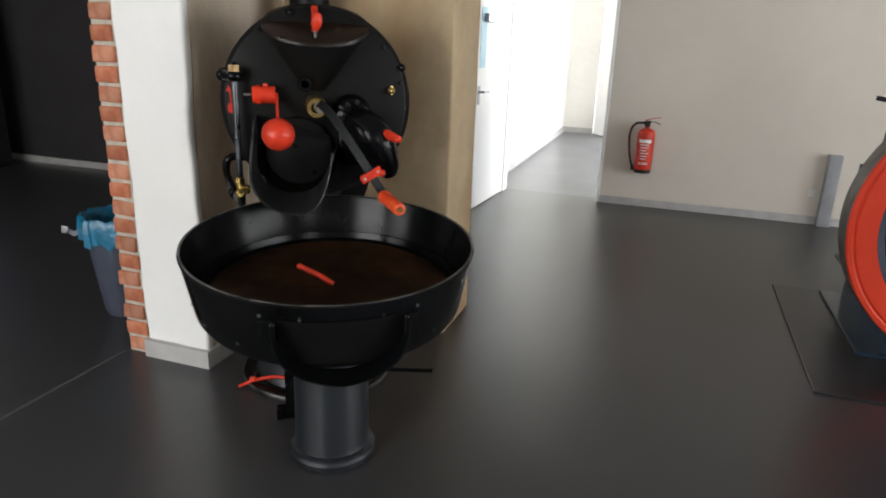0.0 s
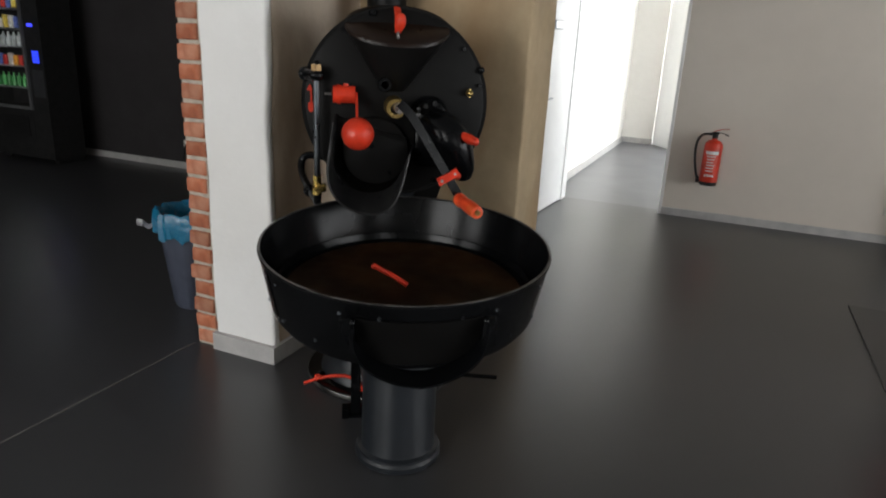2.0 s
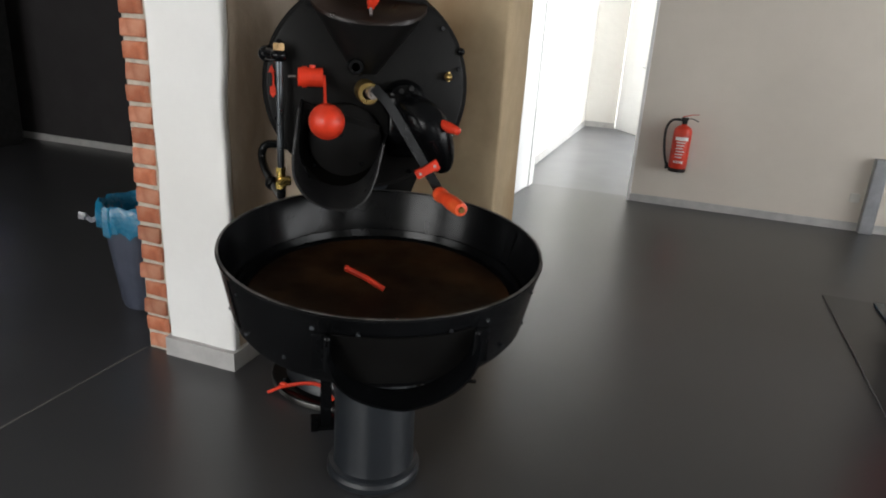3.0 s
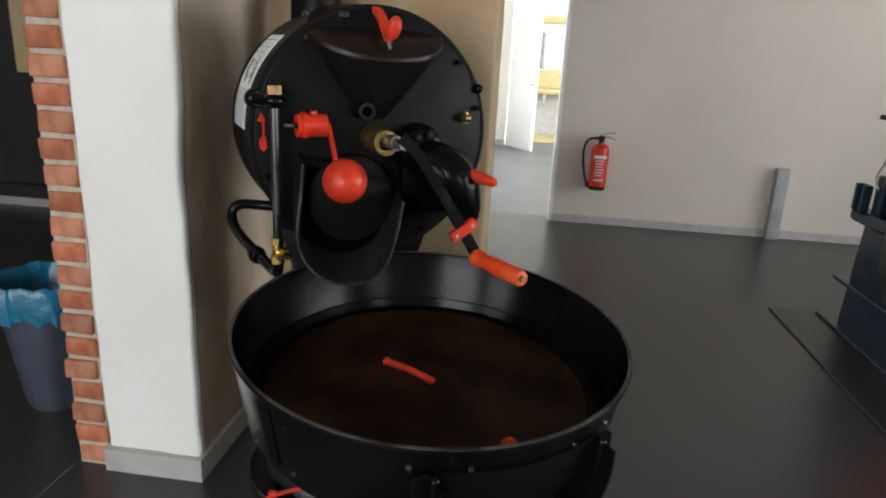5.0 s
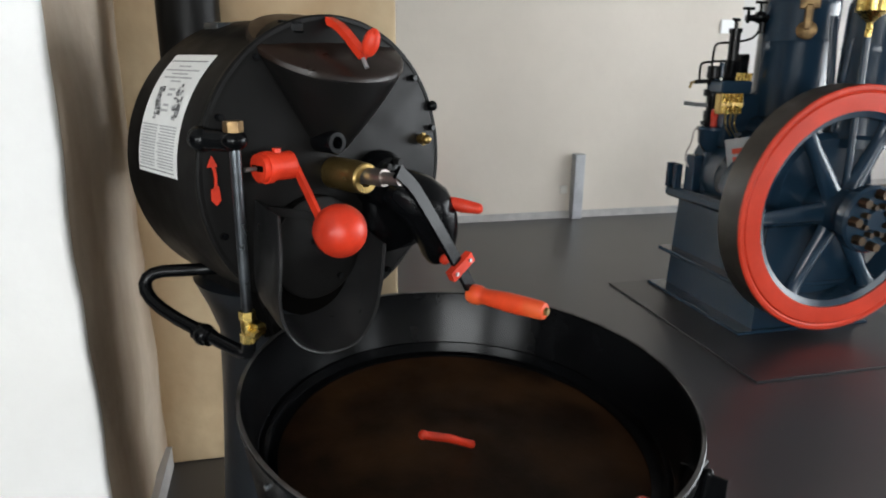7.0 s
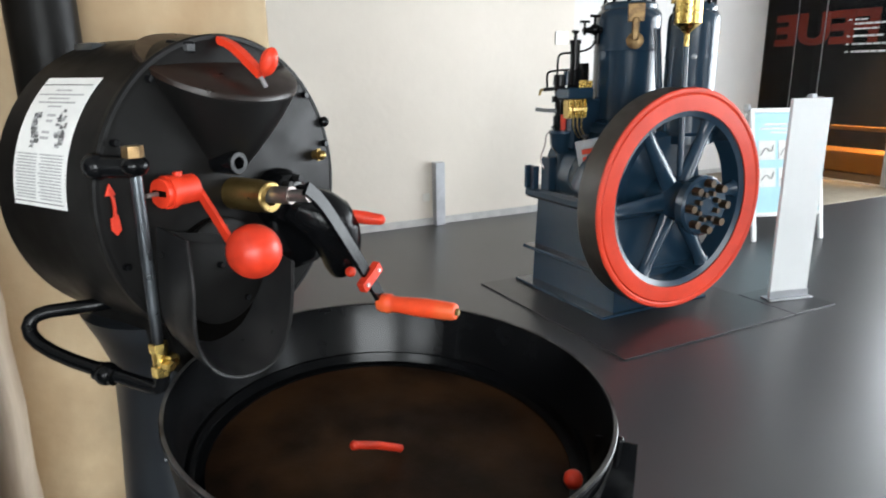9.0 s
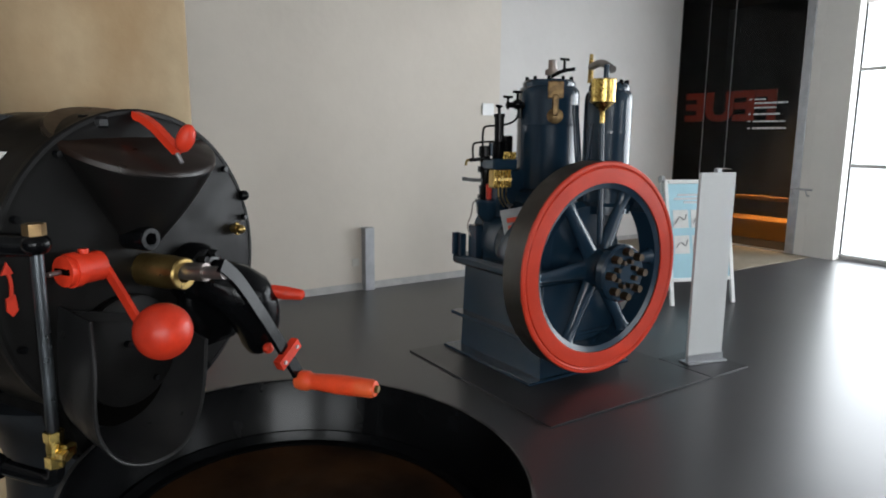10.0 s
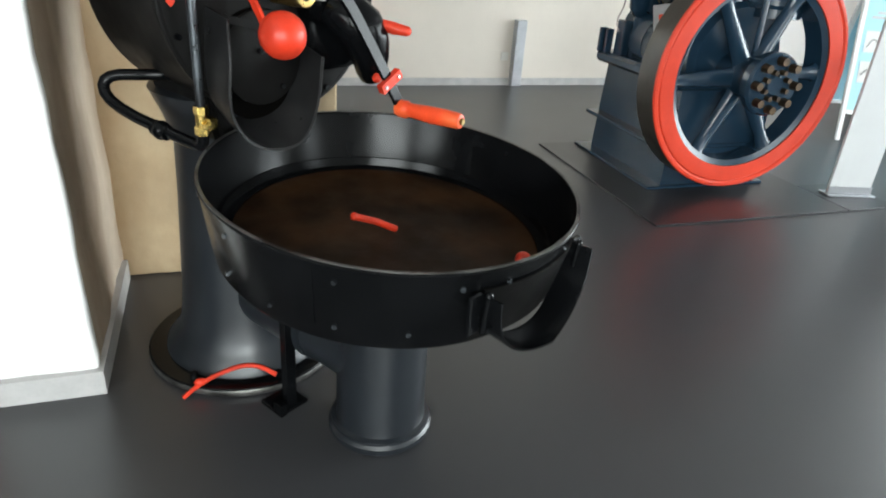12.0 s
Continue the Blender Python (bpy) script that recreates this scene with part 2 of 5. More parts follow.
def tube(bm, pts, r, n=12, smooth=4):
    """A round bar along a path whose bends are rounded."""
    pts = [Vector(p) for p in pts]
    for _ in range(smooth and 2):
        out = [pts[0]]
        for p, q in zip(pts, pts[1:]):
            out += [p.lerp(q, 0.25), p.lerp(q, 0.75)]
        pts = out + [pts[-1]]
    rings, up = [], None
    for i, p in enumerate(pts):
        d = (pts[min(i + 1, len(pts) - 1)] - pts[max(i - 1, 0)]).normalized()
        up = (d.orthogonal() if up is None else up - d * up.dot(d)).normalized()
        side = d.cross(up)
        rings.append([bm.verts.new(p + r * (math.cos(2 * math.pi * k / n) * up + math.sin(2 * math.pi * k / n) * side)) for k in range(n)])
    for p, q in zip(rings, rings[1:]):
        for k in range(n):
            bm.faces.new((p[k], p[(k + 1) % n], q[(k + 1) % n], q[k]))
    bm.faces.new(rings[0][::-1])
    bm.faces.new(rings[-1])


def bar(bm, pts, w, t, across):
    """A flat bar of width w and thickness t along a path; across: the direction of its width."""
    pts = [Vector(p) for p in pts]
    rings = []
    for i, p in enumerate(pts):
        d = (pts[min(i + 1, len(pts) - 1)] - pts[max(i - 1, 0)]).normalized()
        a = Vector(across)
        a = (a - d * a.dot(d)).normalized()
        c = d.cross(a)
        rings.append([bm.verts.new(p + a * w / 2 * i1 + c * t / 2 * i2) for i1, i2 in ((1, 1), (-1, 1), (-1, -1), (1, -1))])
    for p, q in zip(rings, rings[1:]):
        for k in range(4):
            bm.faces.new((p[k], p[(k + 1) % 4], q[(k + 1) % 4], q[k]))
    bm.faces.new(rings[0][::-1])
    bm.faces.new(rings[-1])


def loft(bm, curves, thick=0.004):
    """A sheet through curves of equally many points, given a thickness."""
    rows = [[bm.verts.new(p) for p in c] for c in curves]
    fs = []
    for p, q in zip(rows, rows[1:]):
        for k in range(len(p) - 1):
            fs.append(bm.faces.new((p[k], p[k + 1], q[k + 1], q[k])))
    bmesh.ops.recalc_face_normals(bm, faces=fs)
    bmesh.ops.solidify(bm, geom=fs, thickness=thick)


def spline(pts, n=24):
    """Points along a smooth curve through pts."""
    pts = [Vector(p) for p in pts]
    ext = [2 * pts[0] - pts[1], *pts, 2 * pts[-1] - pts[-2]]
    out = []
    for k in range(n):
        u = k / (n - 1) * (len(pts) - 1)
        i = min(int(u), len(pts) - 2)
        f = u - i
        a, b, c, d = ext[i:i + 4]
        out.append(0.5 * (2 * b + (c - a) * f + (2 * a - 5 * b + 4 * c - d) * f * f + (3 * b - a - 3 * c + d) * f ** 3))
    return out


def part(name, bm, material, parent=None, label="", smooth=35, kind=""):
    """Links a bmesh as one mesh object, under a thing or a part."""
    bmesh.ops.recalc_face_normals(bm, faces=bm.faces[:])
    me = bpy.data.meshes.new(name)
    bm.to_mesh(me)
    bm.free()
    me.materials.append(material)
    if smooth:
        me.shade_smooth()
        me.set_sharp_from_angle(angle=radians(smooth))
    ob = new(name, me)
    ob.parent = parent
    return tagged(ob, label, kind=kind)


def thing(name, m, label, category, group="", kind=""):
    ob = new(name)
    ob.empty_display_size = 0.1
    ob.matrix_world = m
    return tagged(ob, label, category, group, kind)


def shaped(make, *args, **kw):
    bm = bmesh.new()
    make(bm, *args, **kw)
    return bm


def slab(name, x0, x1, y0, y1, z0, z1, material, label="", category="wall", bevel=0.0):
    ob = part(name, shaped(box, x0, x1, y0, y1, z0, z1, bevel), material, smooth=0)
    return tagged(ob, label, category, kind="structure")


def rough_block(name, x0, x1, y0, y1, z0, z1, material, label, wob=0.008, step=0.06):
    """A plastered block with uneven faces and rounded, wavering corners."""
    bm = bmesh.new()
    box(bm, x0, x1, y0, y1, z0, z1, 0.012, 2)
    for _ in range(5):
        es = [e for e in bm.edges if e.calc_length() > step]
        if not es:
            break
        bmesh.ops.subdivide_edges(bm, edges=es, cuts=1, use_grid_fill=True)
    for v in bm.verts:
        p = v.co
        v.co += Vector((noise.noise(p * 4.1), noise.noise(p * 4.1 + Vector((9, 2, 5))), 0)) * wob + Vector((noise.noise(p * 13), noise.noise(p * 13 + Vector((3, 8, 1))), 0)) * wob * 0.35
    bmesh.ops.triangulate(bm, faces=bm.faces[:])
    return tagged(part(name, bm, material, smooth=50), label, "wall", kind="structure")


# ---- structure ----
TOP = 3.7
slab("floor_2", 3.11, 9.0, 6.86, 7.9, -0.2, 0.0, FLOOR, "dark grey coated hall floor in the recess", "floor")
slab("floor", -9.3, 9.0, -3.2, 6.86, -0.2, 0.0, FLOOR, "dark grey coated hall floor with a soft sheen", "floor")
slab("floor_corridor", -2.2, 2.4, 6.86, 14.3, -0.2, 0.0, CORRFLOOR, "grey coated corridor floor", "floor")
# unseen ceiling, assumed tones: grey dims hall reflections, white brightens the side room
slab("ceiling", -2.1, 9.0, -3.2, 14.3, TOP, TOP + 0.2, DIMCEIL, "unseen hall ceiling, kept grey to dim reflections", "ceiling")
slab("ceiling_side_room", -9.3, -2.1, -3.2, 14.3, TOP, TOP + 0.2, CEIL, "unseen side room ceiling, kept white to lift the left floor", "ceiling")
# extinguisher wall with the doorway
slab("wall_north_1", -2.6, -1.33, 6.7, 6.86, 0, TOP, CREAM, "cream painted wall beside the doorway")
slab("wall_north_2", -0.345, 3.27, 6.7, 6.86, 0, TOP, CREAM, "cream painted wall with a fire extinguisher")
slab("wall_north_3", -1.33, -0.345, 6.7, 6.86, 2.25, TOP, CREAM, "cream painted wall above the doorway")
slab("wall_north_4", 3.11, 3.27, 6.86, 7.62, 0, TOP, PALE, "pale return of the wall")
slab("wall_north_5", 3.11, 7.47, 7.62, 7.8, 0, TOP, PALE, "pale recessed wall beside the glass front")
slab("baseboard_1", -0.345, 3.28, 6.685, 6.7, 0, 0.07, SKIRT, "narrow grey skirting", "baseboard")
slab("baseboard_2", 3.27, 7.47, 7.605, 7.62, 0, 0.07, SKIRT, "narrow grey skirting", "baseboard")
# pillar, sooty wall behind the roaster
rough_block("wall_pillar_1", -1.985, -1.645, 2.44, 2.485, 0, TOP, ROUGH, "rough white plastered front of the pillar", 0.011)
rough_block("wall_pillar_2", -1.985, -1.648, 2.485, 3.6, 0, TOP, STAINED, "smoke-stained plaster side of the pillar", 0.013)
rough_block("wall_sooty", -1.66, -0.76, 3.2, 3.62, 0, TOP, SOOTY, "sooty ochre plaster wall behind the roaster", 0.005)
slab("wall_link", -2.3, -2.0, 3.5, 6.7, 0, TOP, PLASTER, "white wall between hall and side room")
slab("baseboard_3", -1.985, -1.655, 2.416, 2.45, 0, 0.085, SKIRT, "grey skirting with a dowel", "baseboard")
slab("baseboard_4", -1.655, -1.628, 2.416, 3.19, 0, 0.085, SKIRT, "grey skirting on the pillar side", "baseboard")
# side room, dark
slab("wall_dark_1", -9.2, -2.3, 5.72, 5.9, 0, TOP, DARKWALL, "anthracite painted wall of the side room")
slab("wall_dark_2", -9.3, -9.12, -3.0, 5.9, 0, TOP, DARKWALL, "anthracite painted end wall")
for nm, args in (("wall_dark_3", (-9.2, -5.9, 0, TOP)), ("wall_dark_4", (-3.7, -2.95, 0, TOP)), ("wall_dark_5", (-5.9, -3.7, 0, 0.55)), ("wall_dark_6", (-5.9, -3.7, 2.95, TOP))):
    slab(nm, args[0], args[1], -3.2, -3.0, args[2], args[3], DARKWALL, "anthracite painted wall of the side room")
slab("baseboard_5", -9.1, -2.3, 5.7, 5.72, 0, 0.07, SKIRT, "grey skirting on the dark wall", "baseboard")
slab("trim_floor_joint", -2.118, -2.109, -3.0, 2.43, 0.0, 0.0015, JOINT, "thin pale expansion joint in the floor", "trim")
# window side behind the walk
for i, (a, b) in enumerate(((-2.95, -2.8), (-0.6, 3.8), (6.0, 7.9))):
    slab("wall_south_%d" % (i + 1), a, b, -3.2, -2.9, 0, TOP, PLASTER, "white wall between windows")
slab("wall_south_4", -2.8, 6.0, -3.2, -2.9, 0, 0.55, PLASTER, "white wall below windows")
slab("wall_south_5", -2.8, 6.0, -3.2, -2.9, 2.95, TOP, PLASTER, "white wall above windows")
# unseen openings for the south lamps; the side room one is added for light
for i, x0 in enumerate((-1.7, 4.9, -4.8)):
    w = thing("window_%d" % (i + 1), pose(x0, -3.05, 0.55), "unseen tall daylight window with white frame", "window", kind="structure")
    bm = bmesh.new()
    for xa, xb, za, zb in ((-1.1, -1.03, 0, 2.4), (1.03, 1.1, 0, 2.4), (-0.035, 0.035, 0.07, 2.33), (-1.03, 1.03, 0, 0.07), (-1.03, 1.03, 2.33, 2.4)):
        box(bm, xa, xb, -0.04, 0.04, za, zb)
    part("window_frame", bm, WHITE, w, smooth=0)
# east side: dark glass front, pier, bright window
slab("wall_east_1", 7.47, 7.62, 5.06, 5.46, 0, TOP, PLASTER, "white pier beside the entrance")
slab("wall_east_2", 7.62, 7.8, -3.0, 5.2, 0, 0.03, SKIRT, "low window threshold")
slab("wall_east_3", 7.62, 7.8, -3.0, 5.2, 3.2, TOP, PLASTER, "white wall above the window")
slab("wall_east_4", 7.62, 7.8, -3.0, -0.9, 0.03, 3.2, PLASTER, "white wall beyond the window")
# corridor
slab("wall_corridor_1", -1.68, -1.52, 6.86, 11.9, 0, 2.9, PLASTER, "bright white corridor wall")
slab("wall_corridor_2", -1.68, -1.02, 11.9, 12.05, 0, 2.9, PLASTER, "white end wall of the corridor")
slab("wall_corridor_3", -1.03, 2.4, 13.9, 14.1, 0, 2.9, PLASTER, "white wall of the washroom")
slab("wall_corridor_4", 2.25, 2.4, 6.86, 14.1, 0, 0.8, PLASTER, "white corridor wall below a window")
slab("wall_corridor_5", -1.10, -1.02, 12.05, 14.1, 0, 2.9, PLASTER, "white wall of the washroom")
slab("ceiling_corridor", -1.72, 2.4, 6.86, 14.1, 2.9, 3.0, CEIL, "white corridor ceiling", "ceiling")
slab("baseboard_6", -1.52, -1.505, 6.9, 11.9, 0, 0.09, SKIRT, "grey corridor skirting", "baseboard")
slab("baseboard_7", -1.505, -1.02, 11.885, 11.9, 0, 0.09, SKIRT, "grey corridor skirting", "baseboard")
# plain bright daylight outside the windows
for nm, args in (("backdrop_east", (7.95, 7.97, -1.2, 5.19, -0.1, 3.6)), ("backdrop_south", (-6.4, 6.4, -3.72, -3.7, 0.2, 3.3)), ("backdrop_corridor", (2.62, 2.64, 7.0, 13.9, 0.6, 3.0))):
    tagged(part(nm, shaped(box, *args), HAZE, smooth=0), "plain bright overcast daylight outside the windows", "backdrop", kind="structure")
slab("floor_mat", 5.2, 7.46, 5.32, 7.6, 0.0, 0.004, MATTING, "tan entrance matting before the glass doors", "floor")
slab("floor_washroom", -1.02, 2.25, 12.6, 13.9, 0.0, 0.004, CABINET, "ochre washroom floor", "floor")

# ---- coffee roaster: x to the right of its front, y to its back ----
roaster = thing("coffee_roaster", pose(-1.05, 2.45, 0, 0, 0, 32), "old black drum coffee roaster with red levers and round cooling pan", "coffee roaster")
ZD, RD = 1.234, 0.351
alongy = pose(0, 0, ZD, 90, 0, 0)


def drum_shell(bm):
    lathe(bm, [(0.0, 0.0), (RD - 0.012, 0.0), (RD - 0.004, -0.006), (RD - 0.004, -0.35), (RD - 0.02, -0.365), (0.0, -0.365)], 72, alongy)


drum = part("drum", shaped(drum_shell), BLACKMAT, roaster)
part("front_ring", shaped(lathe, [(RD - 0.012, -0.006), (RD - 0.002, -0.005), (RD, 0.010), (RD - 0.004, 0.014), (RD - 0.012, 0.014)], 72, alongy, True), BLACKMAT, drum)


def front_plate(bm):
    lathe(bm, [(0.0, 0.016), (RD - 0.022, 0.016), (RD - 0.012, 0.012), (RD - 0.012, -0.004), (0.0, -0.004)], 72, alongy)


part("front_plate", shaped(front_plate), BLACKMAT, drum)
for a in (-62, -25, 14, 40, 128, 155, 200, 236):
    bx, bz = 0.325 * math.cos(radians(a)), ZD + 0.325 * math.sin(radians(a))
    part("bolt", shaped(rod, (bx, -0.012, bz), (bx, -0.028, bz), 0.009, 0.007, 8), BLACK, drum)


def printed_sheet():
    bm = bmesh.new()
    r0 = RD - 0.0015
    curves = []
    for k in range(13):
        a = radians(180 - 0.5 - 47.5 * k / 12)
        curves.append([Vector((r0 * math.cos(a), y, ZD + r0 * math.sin(a))) for y in (0.083, 0.18, 0.275)])
    loft(bm, curves, 0.0015)
    return bm


sheet = part("paper_sheet", printed_sheet(), PAPER, drum, "white printed paper sheet with drawings")


def sheet_mark(a0, a1, y0, y1):
    bm = bmesh.new()
    r0 = RD + 0.0012
    loft(bm, [[Vector((r0 * math.cos(radians(180 - a)), y, ZD + r0 * math.sin(radians(180 - a)))) for y in (0.083 + (y0 - 0.055) * 1.067, 0.083 + (y1 - 0.055) * 1.067)] for a in (a0 + (a1 - a0) * k / 4 for k in range(5))], 0.0006)
    return bm


for k in range(15):
    part("text_line", sheet_mark(3.2 + 1.05 * k, 3.7 + 1.05 * k, 0.065, 0.135 + 0.004 * (k % 3)), INKGREY, sheet)
    part("text_line", sheet_mark(3.2 + 1.05 * k, 3.7 + 1.05 * k, 0.152, 0.222 - 0.004 * (k % 2)), INKGREY, sheet)
for k, (a0, half) in enumerate(((35.0, 0.022), (36.6, 0.062), (38.2, 0.035), (39.8, 0.075), (41.6, 0.026))):
    part("text_line", sheet_mark(a0, a0 + 0.6, 0.145 - half, 0.145 + half), INKGREY, sheet)
for a0 in (1.9, 44.2):
    part("border_line", sheet_mark(a0, a0 + 0.3, 0.062, 0.228), INK, sheet)
for a0, half in ((31.5, 0.014), (29.4, 0.010), (25.4, 0.012), (23.4, 0.014)):
    part("text_line", sheet_mark(a0, a0 + 0.9, 0.141 - half, 0.141 + half), INKGREY, sheet)
rnd = random.Random(5)
for cy in (0.10, 0.185):
    for k in range(26):
        u = k / 25
        a0, y0 = 20.5 + 12 * u + rnd.uniform(-0.7, 0.7), cy - 0.022 + 0.018 * u + rnd.uniform(-0.010, 0.012)
        part("drawing_stroke", sheet_mark(a0, a0 + rnd.uniform(0.5, 2.0), y0, y0 + rnd.uniform(0.005, 0.016)), INK if k % 3 else INKGREY, sheet)


# feed hopper with its lid
def lid_point(a, k=1.0, lift=0.0):
    return Vector((0.188 * k * math.cos(a), -0.135 * k * math.sin(a), 1.519 - 0.068 * k * math.sin(a) + lift))


def hopper_shape():
    bm = bmesh.new()
    top = [lid_point(math.pi * k / 28, 1.0, -0.01) for k in range(29)]
    low = [Vector((-0.012 + 0.035 * math.cos(math.pi * k / 28), -0.012 - 0.02 * math.sin(math.pi * k / 28), 1.285)) for k in range(29)]
    mids = [[p.lerp(q, f) + Vector((0, -0.014 * math.sin(math.pi * f) * math.sin(math.pi * k / 28), 0)) for k, (p, q) in enumerate(zip(top, low))] for f in (0.15, 0.35, 0.55, 0.78)]
    loft(bm, [top, *mids, low], 0.006)
    return bm


hopper = part("hopper", hopper_shape(), BLACKMAT, roaster)


def lid_shape():
    bm = bmesh.new()
    n = 56
    rings = []
    for k, lift in ((1.03, -0.014), (1.035, -0.002), (1.0, 0.004), (0.6, 0.010), (0.2, 0.012)):
        rings.append([bm.verts.new(lid_point(2 * math.pi * j / n, k, lift)) for j in range(n)])
    for p, q in zip(rings, rings[1:]):
        for j in range(n):
            bm.faces.new((p[j], p[(j + 1) % n], q[(j + 1) % n], q[j]))
    bm.faces.new(rings[0][::-1])
    bm.faces.new(rings[-1])
    return bm


lid = part("hopper_lid", lid_shape(), LIDPAINT, hopper, "domed brown-black hopper lid")


def lid_hinge(bm):
    box(bm, -0.108, -0.075, -0.02, 0.05, 1.54, 1.566, 0.006)
    box(bm, 0.060, 0.093, -0.01, 0.05, 1.54, 1.568, 0.006)
    rod(bm, (-0.108, 0.03, 1.562), (0.093, 0.03, 1.562), 0.008, n=12)


part("lid_hinge", shaped(lid_hinge), BLACK, hopper)


def red_lever(bm):
    bar(bm, spline([(-0.006, -0.01, 1.572), (-0.006, -0.06, 1.552), (-0.010, -0.138, 1.494)], 8), 0.022, 0.016, (1, 0, 0))
    bmesh.ops.create_uvsphere(bm, u_segments=18, v_segments=12, radius=0.021, matrix=pose(-0.004, -0.156, 1.522, 22, 8, 0) @ Matrix.Diagonal((0.9, 0.9, 1.5, 1)))


part("lid_lever", shaped(red_lever), RED, roaster, "red lacquered lid lever with egg-shaped grip")
part("lever_pin", shaped(rod, (-0.010, -0.135, 1.49), (-0.010, -0.148, 1.47), 0.005, n=10), GREYMETAL, roaster)


def sight_tube(bm):
    lathe(bm, [(0.013, 0.0), (0.026, 0.0), (0.027, 0.07), (0.024, 0.075), (0.014, 0.075)], 24, pose(-0.048, -0.01, 1.306, 90, 0, 0), True)


part("sight_tube", shaped(sight_tube), BLACK, roaster)


# counterweight
def weight_bracket(bm):
    rod(bm, (-0.235, -0.055, 1.265), (-0.155, -0.055, 1.265), 0.031, n=20)
    rod(bm, (-0.222, -0.055, 1.265), (-0.206, -0.055, 1.265), 0.035, n=20)
    rod(bm, (-0.188, -0.055, 1.29), (-0.188, -0.055, 1.304), 0.010, n=12)
    box(bm, -0.185, -0.155, -0.05, -0.012, 1.240, 1.290, 0.006, 2)


bracket = part("weight_bracket", shaped(weight_bracket), RED, roaster, "red counterweight bracket")
part("bracket_pin", shaped(rod, (-0.266, -0.055, 1.265), (-0.240, -0.055, 1.265), 0.005, n=10), IRON, bracket)
# thin dark block painted as the shaded inside of the slot
part("slot", shaped(box, -0.2375, -0.2345, -0.075, -0.035, 1.259, 1.271), HOLLOW, bracket, smooth=0)
part("weight_arm", shaped(bar, [(-0.150, -0.060, 1.268), (-0.149, -0.110, 1.206), (-0.148, -0.165, 1.135)], 0.020, 0.009, (0, 1, 0.8)), RED, roaster)
part("weight_ball", shaped(ball, (-0.148, -0.216, 1.144), 0.057, n=32), RED, roaster, "glossy red counterweight ball")


# shaft, crank, handle
def brass_bush(bm):
    lathe(bm, [(0.018, 0.0), (0.038, 0.0), (0.038, 0.088), (0.036, 0.092), (0.036, 0.122), (0.033, 0.126), (0.020, 0.126)], 32, pose(-0.01, -0.012, 1.227, 90, 0, 0), True)


part("brass_bush", shaped(brass_bush), BRASS, roaster, "tarnished brass bearing bush")


def crank_shaft(bm):
    rod(bm, (-0.008, -0.02, 1.228), (0.0, -0.190, 1.234), 0.020, n=20)
    rod(bm, (0.0, -0.190, 1.234), (0.001, -0.243, 1.237), 0.014, n=16)


part("crank_shaft", shaped(crank_shaft), IRON, roaster)
part("crank_arm", shaped(bar, spline([(-0.008, -0.240, 1.256), (0.035, -0.245, 1.215), (0.095, -0.254, 1.125), (0.165, -0.262, 1.015), (0.215, -0.266, 0.935)], 12), 0.030, 0.012, (0.85, 0.1, 0.5)), BLACK, roaster)


def clip_shape(bm):
    bar(bm, [(0.135, -0.268, 0.988), (0.205, -0.268, 1.028)], 0.027, 0.02, (0.5, 0, -0.85))


clip = part("crank_clip", shaped(clip_shape), RED, roaster, "red clip with two rivets")
for p in ((0.147, -0.274, 0.995), (0.193, -0.274, 1.021)):
    part("rivet", shaped(rod, (p[0], p[1], p[2]), (p[0], p[1] - 0.008, p[2]), 0.005, n=10), GREYMETAL, clip)


def handle_grip(bm):
    a, b = Vector((0.216, -0.262, 0.926)), Vector((0.241, -0.474, 0.929))
    m = Matrix.Translation(a) @ (b - a).to_track_quat("Z", "Y").to_matrix().to_4x4()
    ln = (b - a).length
    lathe(bm, [(0.0, -0.004), (0.022, -0.002), (0.025, 0.008), (0.025, 0.03), (0.021, 0.036), (0.0205, 0.05), (0.0245, ln * 0.55), (0.0225, ln - 0.012), (0.019, ln - 0.002), (0.0, ln)], 28, m)


grip = part("crank_handle", shaped(handle_grip), ORANGE, roaster, "turned orange-red wooden crank handle")
part("handle_nut", shaped(rod, (0.2408, -0.472, 0.929), (0.2418, -0.480, 0.929), 0.011, 0.009, 6), BRASS, grip)


# sampler housing
def sampler(bm):
    lathe(bm, [(0.0, 0.0), (0.075, 0.0), (0.074, 0.03), (0.06, 0.055), (0.03, 0.068), (0.0, 0.07)], 32, pose(0.125, -0.01, 1.195, 90, 0, 0))
    pts = spline([(0.13, -0.06, 1.185), (0.190, -0.125, 1.13), (0.235, -0.120, 1.05), (0.262, -0.095, 0.975)], 10)
    rs = (0.050, 0.062, 0.069, 0.071, 0.069, 0.064, 0.058, 0.051, 0.044, 0.03)
    rings = []
    for i, p in enumerate(pts):
        d = (pts[min(i + 1, 9)] - pts[max(i - 1, 0)]).normalized()
        u = Vector((0, 1, 0)) - d * d.y
        u.normalize()
        v = d.cross(u)
        rings.append([bm.verts.new(p + rs[i] * (math.cos(2 * math.pi * k / 24) * u + math.sin(2 * math.pi * k / 24) * v)) for k in range(24)])
    for p, q in zip(rings, rings[1:]):
        for k in range(24):
            bm.faces.new((p[k], p[(k + 1) % 24], q[(k + 1) % 24], q[k]))
    bm.faces.new(rings[0][::-1])
    bm.faces.new(rings[-1])
    box(bm, 0.07, 0.25, -0.05, -0.008, 1.0, 1.19, 0.02, 2)


samp = part("sampler_housing", shaped(sampler), BLACK, roaster)
